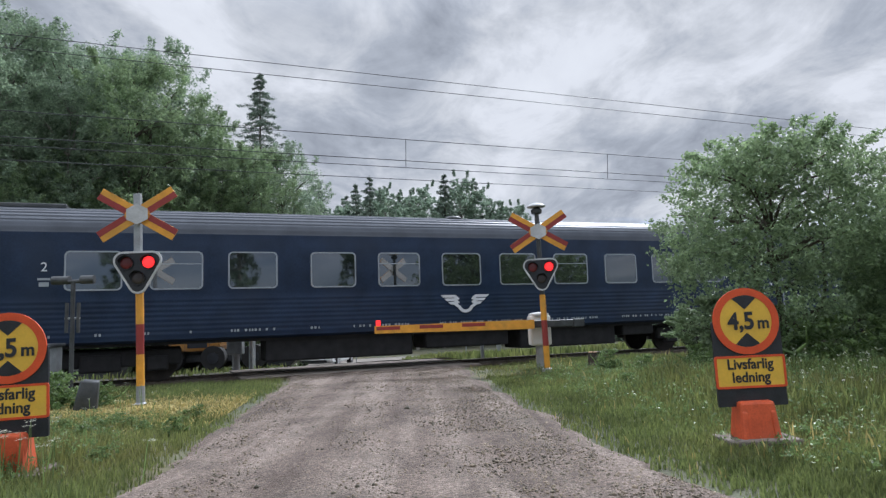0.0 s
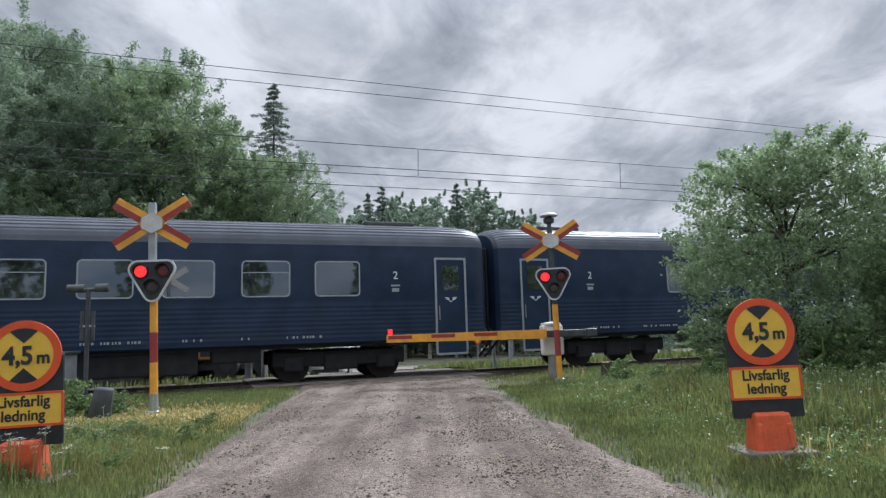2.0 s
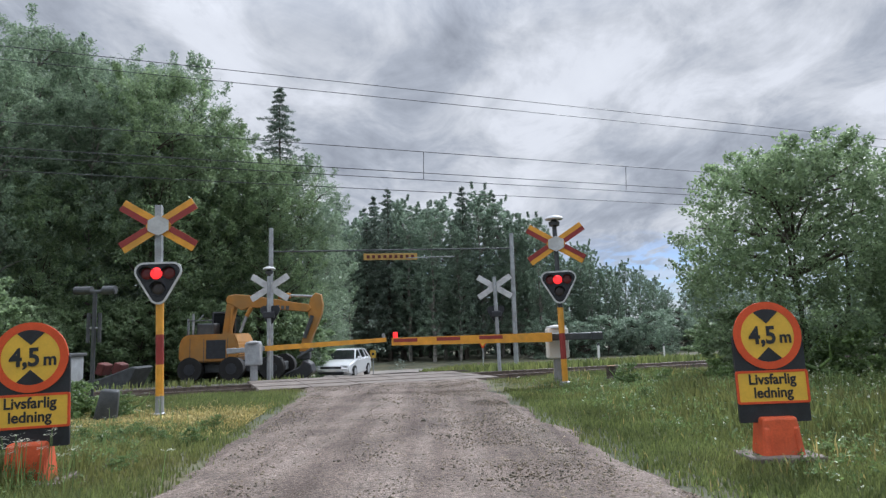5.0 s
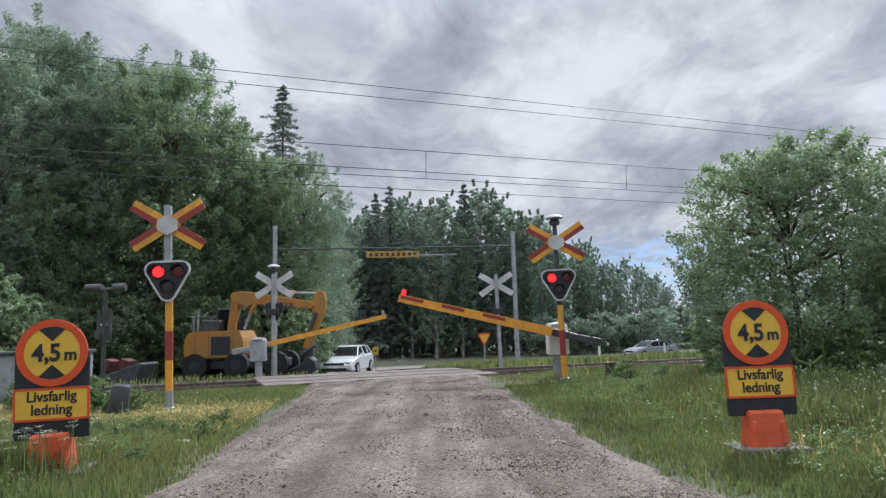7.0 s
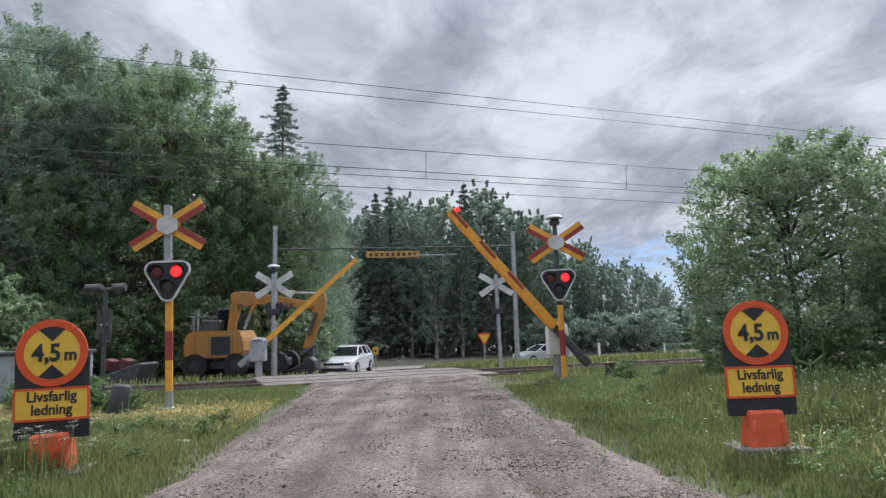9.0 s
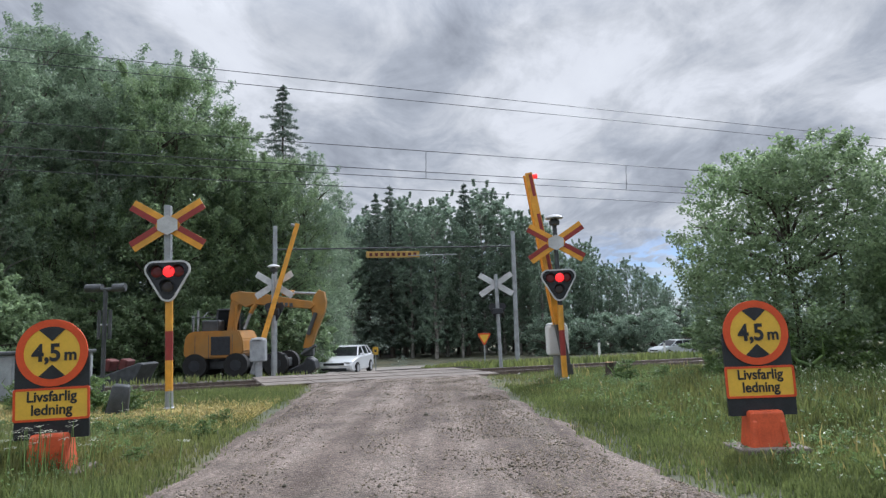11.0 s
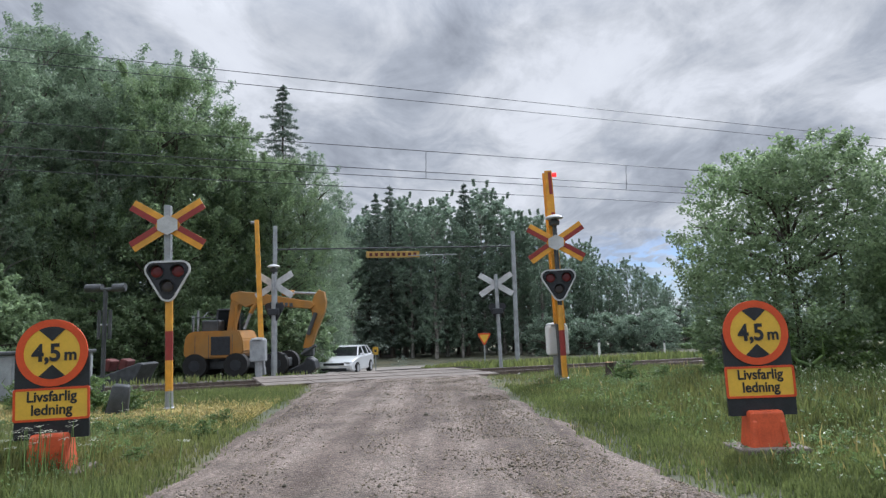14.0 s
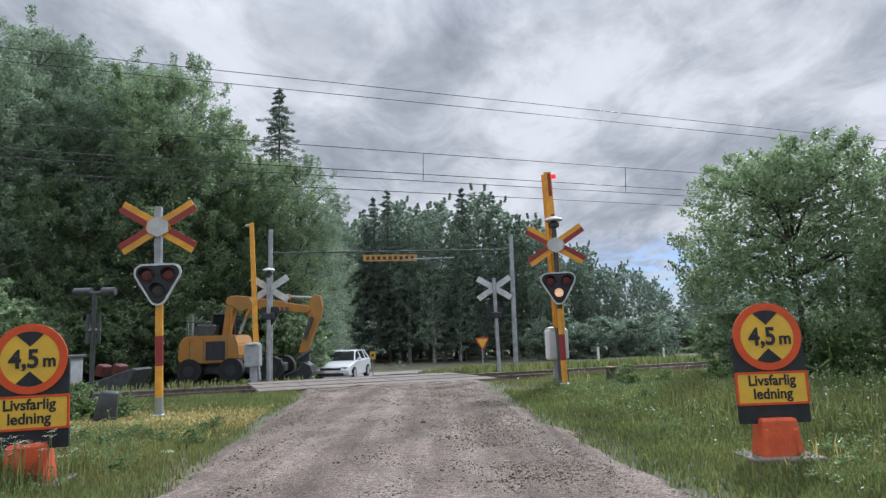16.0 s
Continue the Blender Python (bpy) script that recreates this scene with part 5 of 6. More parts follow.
# ---- road vehicles ----
def car(m, paint, label, wagon=True, facing=True):
    """x runs forwards from the rear bumper, wheels on z = 0."""
    c = thing("car", m, label, "car", "cars on the roads")
    low = [(0.03, 0.30), (0.60, 0.22), (4.2, 0.20), (4.62, 0.26), (4.74, 0.45), (4.70, 0.62), (4.50, 0.76), (3.9, 0.90), (3.40, 0.97), (0.16, 1.02), (0.02, 0.86), (-0.02, 0.55)]
    bm = bmesh.new()
    slab(bm, low, -0.91, 0.91)
    bmesh.ops.bevel(bm, geom=bm.edges[:], offset=0.07, segments=3, affect="EDGES")
    for v in bm.verts:
        if v.co.x > 3.6:
            v.co.y *= 1 - 0.12 * ((v.co.x - 3.6) / 1.15) ** 2
        if v.co.x < 0.6:
            v.co.y *= 1 - 0.07 * ((0.6 - v.co.x) / 0.6) ** 2
        v.co.y *= 1 - 0.06 * max(0, v.co.z - 0.6)
    body = smooth(part("body", bm, paint, c), 50)
    top = [(0.22, 0.98), (3.45, 0.95), (2.62, 1.40), (2.2, 1.455), (1.1, 1.46), (0.62, 1.41)] if wagon else [(0.75, 0.98), (3.45, 0.95), (2.62, 1.39), (2.2, 1.44), (1.7, 1.44), (1.35, 1.38)]
    bm = bmesh.new()
    slab(bm, top, -0.80, 0.80)
    bmesh.ops.bevel(bm, geom=bm.edges[:], offset=0.05, segments=2, affect="EDGES")
    for v in bm.verts:
        v.co.y *= 1 - 0.46 * max(0, v.co.z - 0.95)
    cabin = smooth(part("glazed_cabin", bm, M_CARGLASS, c), 40)
    bm = bmesh.new()
    slab(bm, [(top[5][0] + 0.02, top[5][1] - 0.02), (top[2][0], top[2][1] - 0.01), (top[3][0], top[3][1] + 0.02), (top[4][0], top[4][1] + 0.02)], -0.64, 0.64)
    bmesh.ops.bevel(bm, geom=bm.edges[:], offset=0.02, segments=2, affect="EDGES")
    part("roof", bm, paint, c)
    for sy in (-1, 1):
        for (xa, za), (xb, zb), r in (((3.42, 0.96), (2.6, 1.40), 0.035), ((2.05, 0.97), (1.98, 1.44), 0.03), ((1.05, 0.98), (1.05, 1.44), 0.03), ((0.26, 0.99), (0.66, 1.42), 0.05)):
            bm = bmesh.new()
            k = 1 - 0.46 * (zb - 0.95)
            rod(bm, (xa, sy * 0.80, za), (xb, sy * 0.80 * k, zb), r, n=8)
            part("pillar", bm, paint, c)
        for wx in (0.92, 3.78):
            bm = bmesh.new()
            rod(bm, (wx, sy * 0.72, 0.33), (wx, sy * 0.915, 0.33), 0.33, n=24)
            w = part("wheel", bm, M_TYRE, c)
            bm = bmesh.new()
            rod(bm, (wx, sy * 0.90, 0.33), (wx, sy * 0.922, 0.33), 0.21, n=16)
            part("rim", bm, M_GREY, w)
        bm = bmesh.new()
        box(bm, (3.15, sy * 0.97, 1.03), (0.12, 0.20, 0.14), 0.03)
        part("mirror", bm, paint, c)
        bm = bmesh.new()
        box(bm, (4.52, sy * 0.62, 0.66), (0.30, 0.34, 0.11), 0.03, Matrix.Rotation(radians(-18 * sy), 4, "Z"))
        part("headlight", bm, M_LAMP, c)
        bm = bmesh.new()
        box(bm, (0.03, sy * 0.66, 0.82), (0.10, 0.34, 0.14), 0.02)
        part("tail_light", bm, M_RED, c)
    bm = bmesh.new()
    box(bm, (4.70, 0, 0.60), (0.05, 0.95, 0.12), 0.02)
    part("grille", bm, M_BLACK, c)
    bm = bmesh.new()
    box(bm, (4.71, 0, 0.34), (0.05, 1.2, 0.14), 0.02)
    part("air_intake", bm, M_BLACK, c)
    bm = bmesh.new()
    box(bm, (4.745, 0, 0.46), (0.012, 0.5, 0.1))
    part("plate_bar", bm, M_WHITE, c)
    return c


car(pose(-5.06, 38.4, road_top(-5.5, 36.5) - 0.02, 0, 0, -97) @ Matrix.Diagonal((1.0, 1.12, 1.0, 1)), M_CARWHITE, "white estate car waiting at the crossing")
silver_car = car(pose(170, main_road(170), 0), M_CARSILVER, "silver grey saloon car driving past", False)
pale_car = car(pose(200, main_road(200), 0), M_CARPALE, "pale silver hatchback driving past", True)
blue_car = copy_thing(pale_car, pose(230, main_road(230), 0))
tagged(blue_car, "pale grey estate car driving past")

van = thing("box_van", pose(250, main_road(250), 0), "white box van with dark lettering driving past", "van")
bm = bmesh.new()
box(bm, (2.22, 0, 1.62), (4.7, 2.1, 2.26), 0.03)
cargo = part("cargo_box", bm, M_CARWHITE, van)
for s in (-1, 1):
    bm = bmesh.new()
    slab(bm, rounded(3.45, 1.62, 0.75, 1.98, 0.03, 2), s * 1.052, s * 1.062, rounded(3.45, 1.62, 0.70, 1.93, 0.03, 2))
    part("side_door_seam", bm, M_GREY, cargo)
    for x, z, w, h in ((1.35, 1.75, 1.7, 0.06), (1.35, 1.42, 1.7, 0.06), (0.52, 1.58, 0.05, 0.36), (2.18, 1.58, 0.05, 0.36), (1.35, 1.58, 1.5, 0.16), (1.35, 1.20, 1.5, 0.05),
                       (1.35, 1.02, 1.2, 0.05), (1.0, 2.05, 0.18, 0.42), (1.3, 2.12, 0.16, 0.56), (1.6, 2.0, 0.22, 0.34)):
        bm = bmesh.new()
        box(bm, (x, s * 1.053, z), (w, 0.008, h))
        part("lettering_bar", bm, M_DARKGREY, cargo)
bm = bmesh.new()
slab(bm, [(4.55, 0.45), (5.98, 0.42), (6.06, 0.75), (5.95, 1.12), (5.68, 1.35), (5.32, 2.05), (5.05, 2.52), (4.58, 2.70)], -0.98, 0.98)
bmesh.ops.bevel(bm, geom=bm.edges[:], offset=0.07, segments=2, affect="EDGES")
part("cab", bm, M_CARWHITE, van)
for s in (-1, 1):
    bm = bmesh.new()
    slab(bm, [(4.88, 1.30), (5.58, 1.28), (5.30, 1.90), (4.92, 1.92)], s * 0.97, s * 0.99)
    part("side_window", bm, M_CARGLASS, van)
    bm = bmesh.new()
    box(bm, (5.5, s * 1.10, 1.45), (0.12, 0.18, 0.34), 0.03)
    part("mirror", bm, M_BLACK, van)
    for x in (1.2, 5.2):
        bm = bmesh.new()
        rod(bm, (x, s * 0.75, 0.36), (x, s * 1.0, 0.36), 0.36, n=22)
        w = part("wheel", bm, M_TYRE, van)
        bm = bmesh.new()
        rod(bm, (x, s * 0.98, 0.36), (x, s * 1.01, 0.36), 0.2, n=14)
        part("rim", bm, M_GREY, w)
bm = bmesh.new()
v = [bm.verts.new(p) for p in ((5.69, -0.85, 1.40), (5.69, 0.85, 1.40), (5.34, 0.8, 2.07), (5.34, -0.8, 2.07))]
bm.faces.new(v)
bmesh.ops.solidify(bm, geom=bm.faces[:], thickness=-0.03)
part("windscreen", bm, M_CARGLASS, van)
bm = bmesh.new()
box(bm, (2.2, 0, 0.45), (4.2, 1.4, 0.2), 0.03)
part("chassis", bm, M_BLACK, van)


# ---- grass, herbs, flowers, gravel ----
def side_of_road(x, y):
    return abs(x - road_mid(y)) - road_half(y)


def blades(name, n, xr, yr, tall, keep, material, label, seed, wide=0.009, lean=0.45):
    """Single blades of grass; 'tall' gives the height at a place, 'keep' the chance that one grows there."""
    g = np.random.default_rng(seed)
    vs, done = [], 0
    pts = []
    while len(pts) < n:
        for x, u, w in zip(g.uniform(*xr, 4000), g.random(4000), g.random(4000)):
            y = yr[0] + (yr[1] - yr[0]) * u ** 1.5
            if w < keep(x, y):
                pts.append((x, y))
        done += 1
        if done > 120:
            break
    pts = pts[:n]
    k = len(pts)
    x, y = np.array(pts).T
    z = np.array([land(a, b) for a, b in pts]) - 0.01
    h = np.array([tall(a, b) for a, b in pts]) * g.uniform(0.5, 1.25, k)
    a, l = g.uniform(0, 6.283, k), g.uniform(0.05, lean, k) * h
    w = wide * g.uniform(0.7, 1.5, k) * (0.6 + 0.8 * h / (h.mean() + 1e-6))
    c, s = np.cos(a), np.sin(a)
    ta = a + g.uniform(0.6, 2.5, k)
    dx, dy = np.cos(ta), np.sin(ta)
    base1 = np.stack([x - dx * w, y - dy * w, z], 1)
    base2 = np.stack([x + dx * w, y + dy * w, z], 1)
    mid1 = np.stack([x - dx * w * 0.7 + c * l * 0.35, y - dy * w * 0.7 + s * l * 0.35, z + h * 0.6], 1)
    mid2 = np.stack([x + dx * w * 0.7 + c * l * 0.35, y + dy * w * 0.7 + s * l * 0.35, z + h * 0.6], 1)
    tip = np.stack([x + c * l, y + s * l, z + h], 1)
    co = np.stack([base1, base2, mid2, mid1, tip], 1).reshape(-1, 3)
    me = bpy.data.meshes.new(name)
    me.vertices.add(5 * k)
    me.vertices.foreach_set("co", co.ravel())
    i = np.arange(k)[:, None] * 5
    loops = np.concatenate([i + [0, 1, 2, 3], i + [3, 2, 4]], 1).ravel()
    me.loops.add(len(loops))
    me.loops.foreach_set("vertex_index", loops)
    me.polygons.add(2 * k)
    starts = (np.arange(k)[:, None] * 7 + [0, 4]).ravel()
    me.polygons.foreach_set("loop_start", starts)
    me.update(calc_edges=True)
    me.materials.append(material)
    return tagged(new(name, me), label, "grass", kind="stuff")


def patchy(x, y, s=0.9, o=0.0):
    return 0.5 + 0.5 * noise.noise(Vector((x * s, y * s, o)))


def left_tall(x, y):
    wild = (1 - step(-4.2, -3.0, x)) * (1 - step(6.4, 8.0, y))
    return 0.07 + 0.30 * wild + 0.06 * patchy(x, y, 1.6, 4) + 0.10 * (1 - step(4.5, 5.8, y))


def left_keep(x, y):
    s = side_of_road(x, y)
    if s < -0.06 or across(x, y) > -2.5:
        return 0
    dry = math.exp(-((y - 10.5) / 1.1) ** 2)
    return min(1, step(-0.1, 0.5, s) * (0.35 + 0.8 * patchy(x, y, 0.8)) * (1 - 0.88 * dry))


def right_tall(x, y):
    s = side_of_road(x, y)
    return 0.05 + 0.25 * step(0.9, 2.6, s) * (0.5 + 0.8 * patchy(x, y, 0.7, 2)) * (0.18 + 0.82 * step(6.3, 7.6, y)) * (1 - 0.75 * step(10.5, 13, y)) + 0.04 * patchy(x, y, 2, 6)


def right_keep(x, y):
    s = side_of_road(x, y)
    if s < -0.06 or across(x, y) > -2.6:
        return 0
    return min(1, step(-0.1, 0.7, s) * (0.30 + 0.9 * patchy(x, y, 0.7, 5)))


blades("verge_grass", 85000, (-11, -2.0), (3.6, 16), left_tall, left_keep, M_BLADE, "short green verge grass with dry patches", 1, 0.005)
blades("verge_grass", 110000, (0.9, 11), (3.6, 18), right_tall, right_keep, M_BLADE, "long green verge grass", 2, 0.0048)
blades("verge_grass", 24000, (-11, 11), (-9, 3.7), lambda x, y: 0.12 + 0.16 * patchy(x, y, 0.8), lambda x, y: (0 if side_of_road(x, y) < 0.0 else 0.9), M_BLADE, "green verge grass along the gravel road", 7)
blades("short_grass", 80000, (1.2, 7.0), (3.6, 14), lambda x, y: 0.055 + 0.04 * patchy(x, y, 3, 1), lambda x, y: (0 if across(x, y) > -2.6 else (0.35 + 0.65 * patchy(x, y, 2.5, 3)) * step(-0.38, 0.6, side_of_road(x, y)) ** 1.5), M_BLADE, "short dense verge grass", 8, 0.005)
blades("short_grass", 50000, (-7.5, -2.0), (3.6, 14), lambda x, y: 0.05 + 0.03 * patchy(x, y, 3, 1), lambda x, y: (0 if across(x, y) > -2.6 else (0.35 + 0.65 * patchy(x, y, 2.5, 3)) * step(-0.35, 0.5, side_of_road(x, y)) ** 1.5 * (1 - 0.7 * math.exp(-((y - 10.5) / 1.0) ** 2))), M_BLADE, "short dense verge grass", 9, 0.005)
M_STRAW = mat("straw", (0.42, 0.36, 0.16), 0.8, vary=0.25, scale=2, island=0.6, through=0.25)
blades("dry_grass", 26000, (-9, -2.2), (8.0, 13.5), lambda x, y: 0.07, lambda x, y: (0 if side_of_road(x, y) < 0.25 or across(x, y) > -2.6 else math.exp(-((y - 10.5) / 1.1) ** 2) * 0.9), M_STRAW, "mown dry straw-coloured grass", 3, 0.010, 1.8)
blades("dry_grass", 700, (0.9, 9), (5, 18), lambda x, y: 0.10 + 0.12 * step(0.5, 2, side_of_road(x, y)), lambda x, y: (0 if side_of_road(x, y) < 0.05 or across(x, y) > -2.5 else 0.5 * patchy(x, y, 0.6, 8) ** 3), M_STRAW, "dry grass stems on the verge", 4, 0.006, 0.6)
blades("meadow_grass", 26000, (-2, 40), (22, 47), lambda x, y: 0.16 + 0.24 * patchy(x, y, 0.4), lambda x, y: (0 if across(x, y) < 2.7 or side_of_road(x, y) < 0.2 or y > main_road(x) - 4.6 else 0.9), M_BLADE, "rough meadow grass beyond the track", 5, 0.022)
blades("track_weeds", 1500, (-22, -4.6), (14, 30), lambda x, y: 0.10 + 0.22 * patchy(x, y, 1.5), lambda x, y: (0 if not 1.9 < across(x, y) < 5.5 or side_of_road(x, y) < 0.5 else 0.8 * patchy(x, y, 1.2)), M_BLADE, "weeds along the track", 6, 0.016)


def weeds(name, n, xr, yr, tall, keep, per, leaf, label, seed):
    """Broad-leaved weeds: small leaves about many stems."""
    r = random.Random(seed)
    spots, sizes = [], []
    while len(spots) < n:
        x, y = r.uniform(*xr), yr[0] + (yr[1] - yr[0]) * r.random() ** 1.3
        if r.random() < keep(x, y):
            spots.append((x, y, land(x, y) + 0.02 + r.random() * tall(x, y)))
            sizes.append(r.uniform(0.04, 0.11))
    tagged(leaves(name, spots, sizes, per, leaf, M_HERB, None, seed, 0.8, 0.5, 4), label, "weeds", kind="stuff")


weeds("verge_weeds", 5200, (1.6, 10.5), (4.4, 15.5), right_tall, lambda x, y: (0 if side_of_road(x, y) < 0.5 or across(x, y) > -2.8 else step(0.5, 1.8, side_of_road(x, y)) * (0.2 + 0.8 * patchy(x, y, 1.3, 7))), 12, 0.017, "broad-leaved green weeds in long grass", 71)
weeds("verge_weeds", 1600, (-8.0, -2.6), (4.4, 9.6), left_tall, lambda x, y: (0 if side_of_road(x, y) < 0.35 else step(0.35, 1.4, side_of_road(x, y)) * (0.1 + 0.9 * patchy(x, y, 1.3, 7) ** 2)), 12, 0.014, "broad-leaved green weeds in the verge", 72)


def umbels(name, spots, label, seed, size=0.055):
    """Flat white flower heads on thin stems."""
    g = random.Random(seed)
    vs, fs, vs2, fs2 = [], [], [], []
    for x, y, h in spots:
        z = land(x, y)
        tx, ty = x + g.uniform(-0.06, 0.06), y + g.uniform(-0.06, 0.06)
        k = len(vs2)
        vs2 += [(x - 0.004, y, z), (x + 0.004, y, z), (tx + 0.003, ty, z + h), (tx - 0.003, ty, z + h)]
        fs2.append((k, k + 1, k + 2, k + 3))
        for _ in range(16):
            a, r = g.uniform(0, 6.28), size * math.sqrt(g.random())
            cx, cy, cz = tx + r * math.cos(a), ty + r * math.sin(a), z + h + g.uniform(-0.008, 0.012)
            k, q = len(vs), g.uniform(0.007, 0.014) * min(1.0, 0.3 + size / 0.08)
            vs += [(cx - q, cy - q * 0.4, cz - 0.3 * q), (cx + q * 0.4, cy - q, cz), (cx + q, cy + q * 0.4, cz + 0.3 * q), (cx - q * 0.4, cy + q, cz)]
            fs.append((k, k + 1, k + 2, k + 3))
    ob = quick(name, vs, fs, M_UMBEL)
    tagged(ob, label, "wildflowers", kind="stuff")
    ob2 = quick("flower_stems", vs2, fs2, M_HERB)
    tagged(ob2, "thin green flower stems in the grass", "wildflowers", kind="stuff")


g = random.Random(9)
umbels("cow_parsley", [(g.gauss(-3.45, 0.34), g.gauss(5.62, 0.22), g.uniform(0.32, 0.52)) for _ in range(34)], "white cow parsley flowers in the grass", 1)
umbels("cow_parsley", [(g.uniform(4.4, 10.0), g.uniform(7.4, 11.8), g.uniform(0.2, 0.5)) for _ in range(380)], "white cow parsley flowers in long grass", 2, 0.013)
umbels("cow_parsley", [(g.uniform(-7, -3.4), g.uniform(5.2, 10.5), g.uniform(0.15, 0.45)) for _ in range(60)], "white wildflowers on the verge", 3, 0.03)

herb = broadleaf("herb_clump", pose(-5.75, 10.9, 0.0), 0.60, 0.42, 0.02, 70, 30, 0.022, M_HERB, M_HERB, 61, "low green herb clump in the grass", "herb clumps", 5, 0.42, corners=4)
for x, y, s in ((-6.3, 11.2, 1.0), (-5.3, 11.2, 0.7), (-7.2, 11.6, 1.0), (3.75, 14.0, 0.75), (4.3, 13.4, 0.6), (5.2, 13.0, 0.9), (4.9, 12.0, 0.7), (6.0, 12.2, 1.6), 
                (-2.9, 8.0, 0.35), (7.0, 11.8, 1.7), (8.0, 11.6, 1.6), (-3.1, 9.4, 0.3)):
    copy_thing(herb, pose(x, y, land(x, y), 0, 0, g.uniform(0, 360)) @ Matrix.Diagonal((s, s, s, 1)))


for _ in range(70):
    x, y = g.uniform(2.4, 9.5), 6.8 + 6.0 * g.random()
    if side_of_road(x, y) > 1.0:
        s = g.uniform(0.16, 0.42)
        copy_thing(herb, pose(x, y, land(x, y) - 0.02, 0, 0, g.uniform(0, 360)) @ Matrix.Diagonal((s * 1.2, s * 1.2, s, 1)))
for _ in range(24):
    x, y = g.uniform(2.6, 5.5), 5.0 + 3.6 * g.random()
    if side_of_road(x, y) > 0.35 and not (2.4 < x < 3.4 and y < 6.5):
        s = g.uniform(0.08, 0.18)
        copy_thing(herb, pose(x, y, land(x, y) - 0.02, 0, 0, g.uniform(0, 360)) @ Matrix.Diagonal((s * 1.5, s * 1.5, s, 1)))
for _ in range(26):
    x, y = g.uniform(-6.5, -2.8), 4.8 + 4.6 * g.random()
    if side_of_road(x, y) > 0.3:
        s = g.uniform(0.14, 0.30)
        copy_thing(herb, pose(x, y, land(x, y) - 0.02, 0, 0, g.uniform(0, 360)) @ Matrix.Diagonal((s * 1.3, s * 1.3, s, 1)))


def stones(name, n, xr, yr, size, keep, top, label, seed, material=M_STONE):
    """Loose stones: squashed, turned eight-sided lumps."""
    r = np.random.default_rng(seed)
    pts = []
    while len(pts) < n:
        x, y = r.uniform(*xr), yr[0] + (yr[1] - yr[0]) * r.random() ** 1.4
        if r.random() < keep(x, y):
            pts.append((x, y, top(x, y)))
    p = np.array(pts)
    unit = np.array([(1, 0, 0), (-1, 0, 0), (0, 1, 0), (0, -1, 0), (0, 0, 1), (0, 0, -1)], float)
    v = unit[None] * r.uniform(0.6, 1.25, (n, 6, 1)) * (size * r.lognormal(0, 0.45, (n, 1, 1))) * (1, 1, 0.7)
    a = r.uniform(0, 6.28, n)
    c, s = np.cos(a)[:, None], np.sin(a)[:, None]
    v = np.stack([v[..., 0] * c - v[..., 1] * s, v[..., 0] * s + v[..., 1] * c, v[..., 2]], -1) + p[:, None]
    f = np.array([(0, 2, 4), (2, 1, 4), (1, 3, 4), (3, 0, 4), (2, 0, 5), (1, 2, 5), (3, 1, 5), (0, 3, 5)])
    faces = (f[None] + 6 * np.arange(n)[:, None, None]).reshape(-1, 3)
    me = bpy.data.meshes.new(name)
    me.vertices.add(6 * n)
    me.vertices.foreach_set("co", v.ravel())
    me.loops.add(len(faces) * 3)
    me.loops.foreach_set("vertex_index", faces.ravel())
    me.polygons.add(len(faces))
    me.polygons.foreach_set("loop_start", np.arange(0, len(faces) * 3, 3))
    me.update(calc_edges=True)
    me.materials.append(material)
    return tagged(new(name, me), label, "gravel", kind="stuff")


def gravel_keep(x, y):
    k = (x - road_mid(y)) / road_half(y)
    if abs(k) > 1.14 or across(x, y) > -2.1:
        return 0
    worn = math.exp(-((k + 0.42) / 0.20) ** 2) + math.exp(-((k - 0.10) / 0.10) ** 2) * 0.6
    return max(0.08, 0.35 + 0.5 * step(0.25, 0.6, k) + 0.5 * step(0.8, 1.0, abs(k)) + 0.3 * patchy(x, y, 1.1) - 0.6 * worn)


def gravel_top(x, y):
    k = min(1, abs((x - road_mid(y)) / road_half(y)))
    return road_top(x, y) + 0.02 * (1 - k * k) - 0.018 * math.exp(-((k - 0.45) / 0.14) ** 2) - 0.05 * step(0.9, 1.0, k) + 0.002


stones("loose_gravel", 34000, (-3.9, 2.8), (3.2, 17), 0.0075, gravel_keep, gravel_top, "loose grey and brown gravel stones", 1)
stones("track_ballast", 9000, (-16, 14), (9, 27), 0.035, lambda x, y: 1.0 if 0.95 < abs(across(x, y)) < 2.1 and side_of_road(x, y) > 0.2 else 0, lambda x, y: RAIL_TOP - 0.18, "crushed track ballast stones", 2, M_BALLAST)


# ---- what moves ----
def signal_lamps():
    """The red lamp changes from lens to lens; it goes out at 13.8 s, and the white one winks after that."""
    half, slip = 0.3725, 0.012
    for head, flasher, z in (left_signal, right_signal):
        rows, t, side = [(0.0, 0.172)], 0.36, -0.172
        while t < 13.7:
            rows += [(t - slip, -side), (t + slip, side)]
            t, side = t + half, -side
        seat = [(t, pose(x, -0.111, z + 0.16, 90, 0, 0)) for t, x in rows]
        dark = pose(rows[-1][1], -0.062, z + 0.16, 90, 0, 0)
        walk(flasher, seat + [(13.76, seat[-1][1]), (13.82, dark), (16.0, dark)])
    z = right_signal[2]
    out, lit = pose(0, -0.062, z - 0.09, 90, 0, 0), pose(0, -0.111, z - 0.09, 90, 0, 0)
    walk(white_lamp, [(0.0, out), (14.28, out), (14.34, lit), (14.68, lit), (14.74, out), (15.58, out), (15.64, lit), (16.0, lit)])


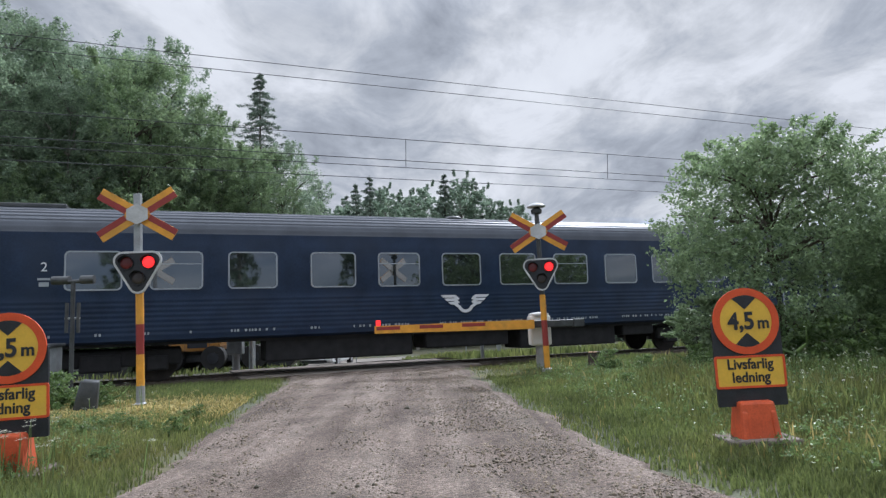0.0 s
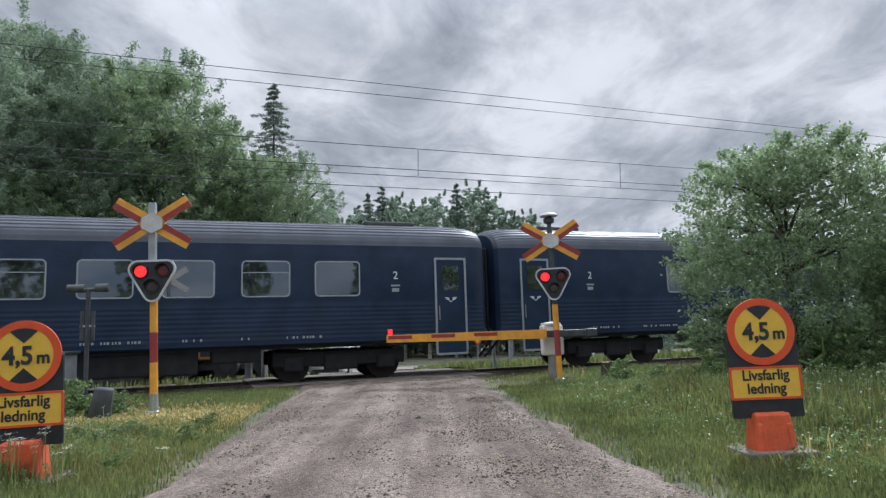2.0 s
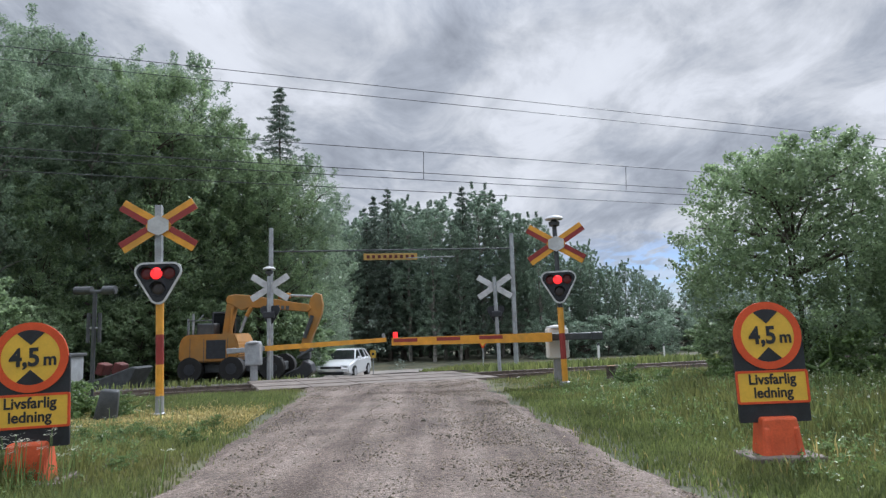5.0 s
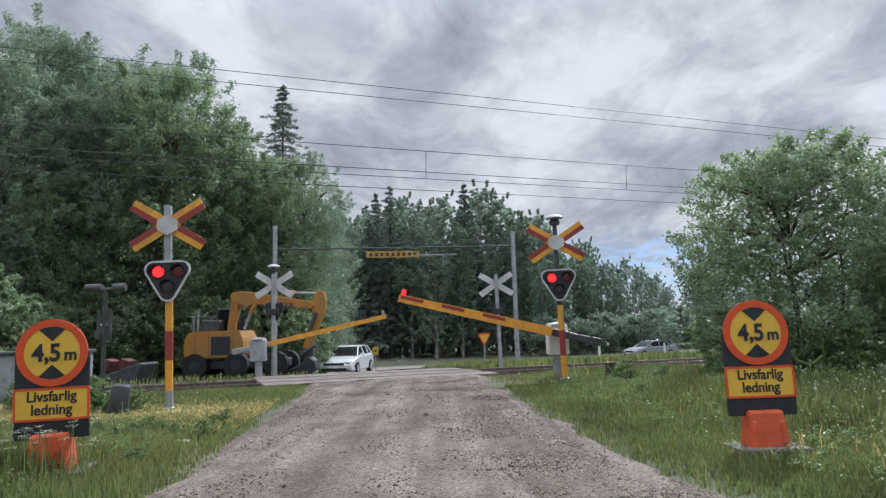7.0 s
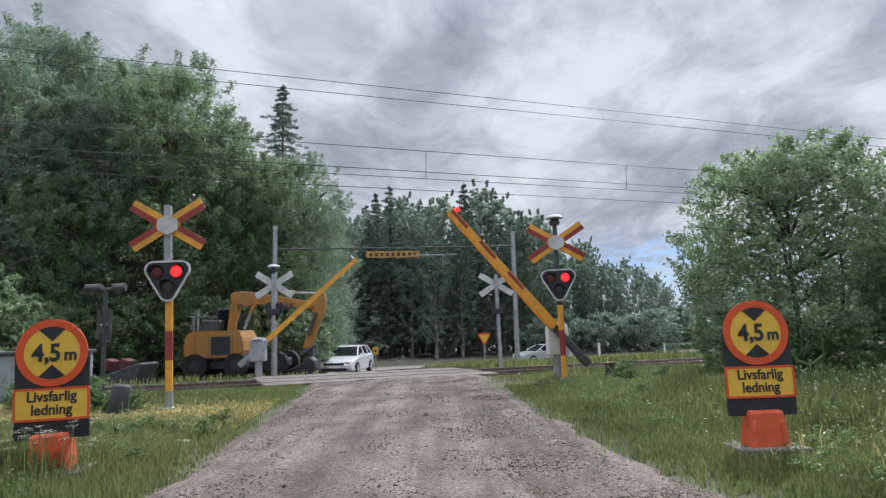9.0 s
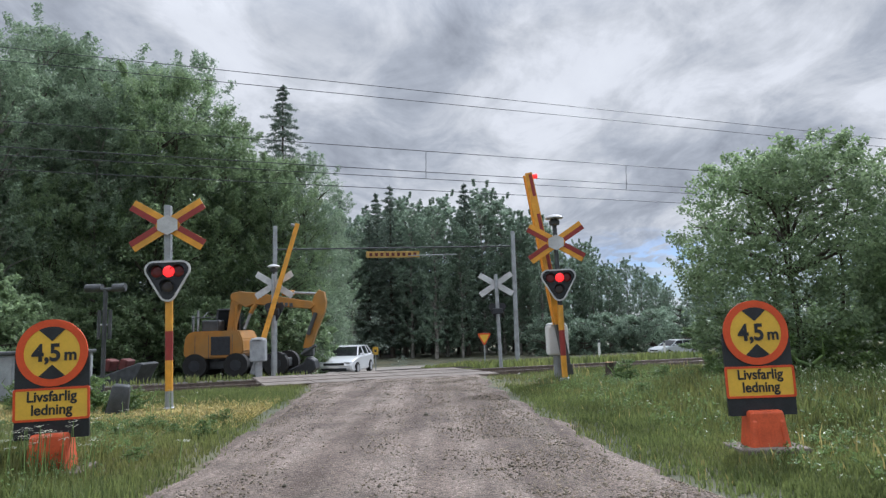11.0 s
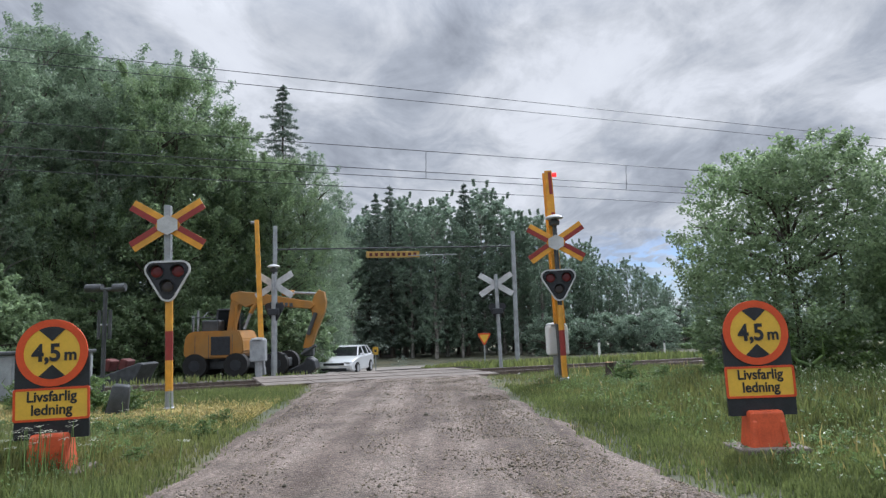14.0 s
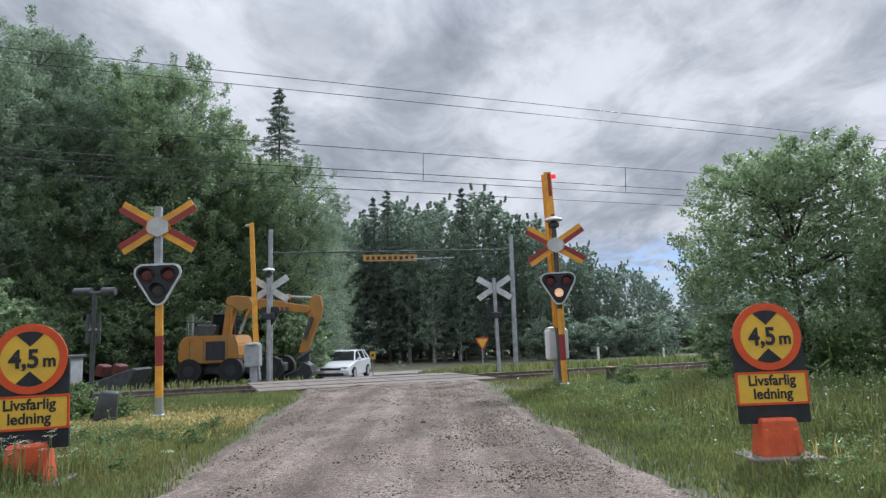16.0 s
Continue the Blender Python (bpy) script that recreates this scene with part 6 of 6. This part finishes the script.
def motions():
    signal_lamps()
    for car, s in coaches:
        walk(car, [(t / 2, pose(*on_track(s + TRAIN_SPEED * t / 2, 0, RAIL_TOP), 0, 0, TRACK_TURN)) for t in range(33)])
    near_angles = ((0, 1.0), (3, 1.0), (5.6, 1.0), (6.1, 2.0), (6.3, 4.4), (6.6, 9), (7, 14.9), (7.5, 23.5), (8, 32), (8.5, 40.9), (9, 50.5), (9.2, 54.5),
                   (10, 69), (10.7, 79.5), (11.3, 84), (11.5, 86), (12, 88.3), (12.5, 88.8), (16, 88.8))
    walk(near_boom, [(t, pose(0, 0, 0, 0, a, 0)) for t, a in near_angles])
    far_angles = ((0, 1.5), (3, 1.5), (5.6, 1.5), (6.1, 3.0), (6.3, 4.5), (7, 10.7), (7.5, 18), (8, 25.6), (8.5, 32.6), (9, 40.3), (9.2, 43), (10, 57.5),
                  (10.7, 69), (11.3, 76), (11.5, 78.7), (12, 84.6), (12.5, 88.5), (13, 91), (14, 91.5), (16, 91.5))
    walk(far_boom, [(t, pose(0, 0, 0, 0, a, 0)) for t, a in far_angles])

    def drive(v, stops, first, last):
        """Along the main road, to the left: (seconds, x), with the speed at both ends."""
        (ta, xa), (tb, xb) = stops[0], stops[-1]
        rows = [(t, xa + first * (ta - t)) for t in np.arange(0, ta - 0.4, 1.0)] + list(stops) + [(t, xb - last * (t - tb)) for t in np.arange(math.floor(tb) + 1.0, 16.01, 1.0)]
        walk(v, [(float(t), pose(x, main_road(x), road_top(x, main_road(x)) + 0.032, 0, 0, 180 + 24.2 * step(-9, -3, x))) for t, x in rows])

    drive(silver_car, ((7.0, 19.9), (7.5, 7.2), (8.0, -5.2)), 24, 15)
    drive(pale_car, ((8.5, 22.6), (9.0, 9.9), (9.2, 5.4), (9.7, -4.5)), 24, 15)
    drive(blue_car, ((11.3, 14.2), (11.6, 5.6), (11.9, -1.0), (12.1, -5)), 24, 15)
    drive(van, ((12.2, 24.0), (12.5, 16.4), (12.8, 8.3), (13.1, 1.5), (13.5, -6.3)), 24, 13)


motions()
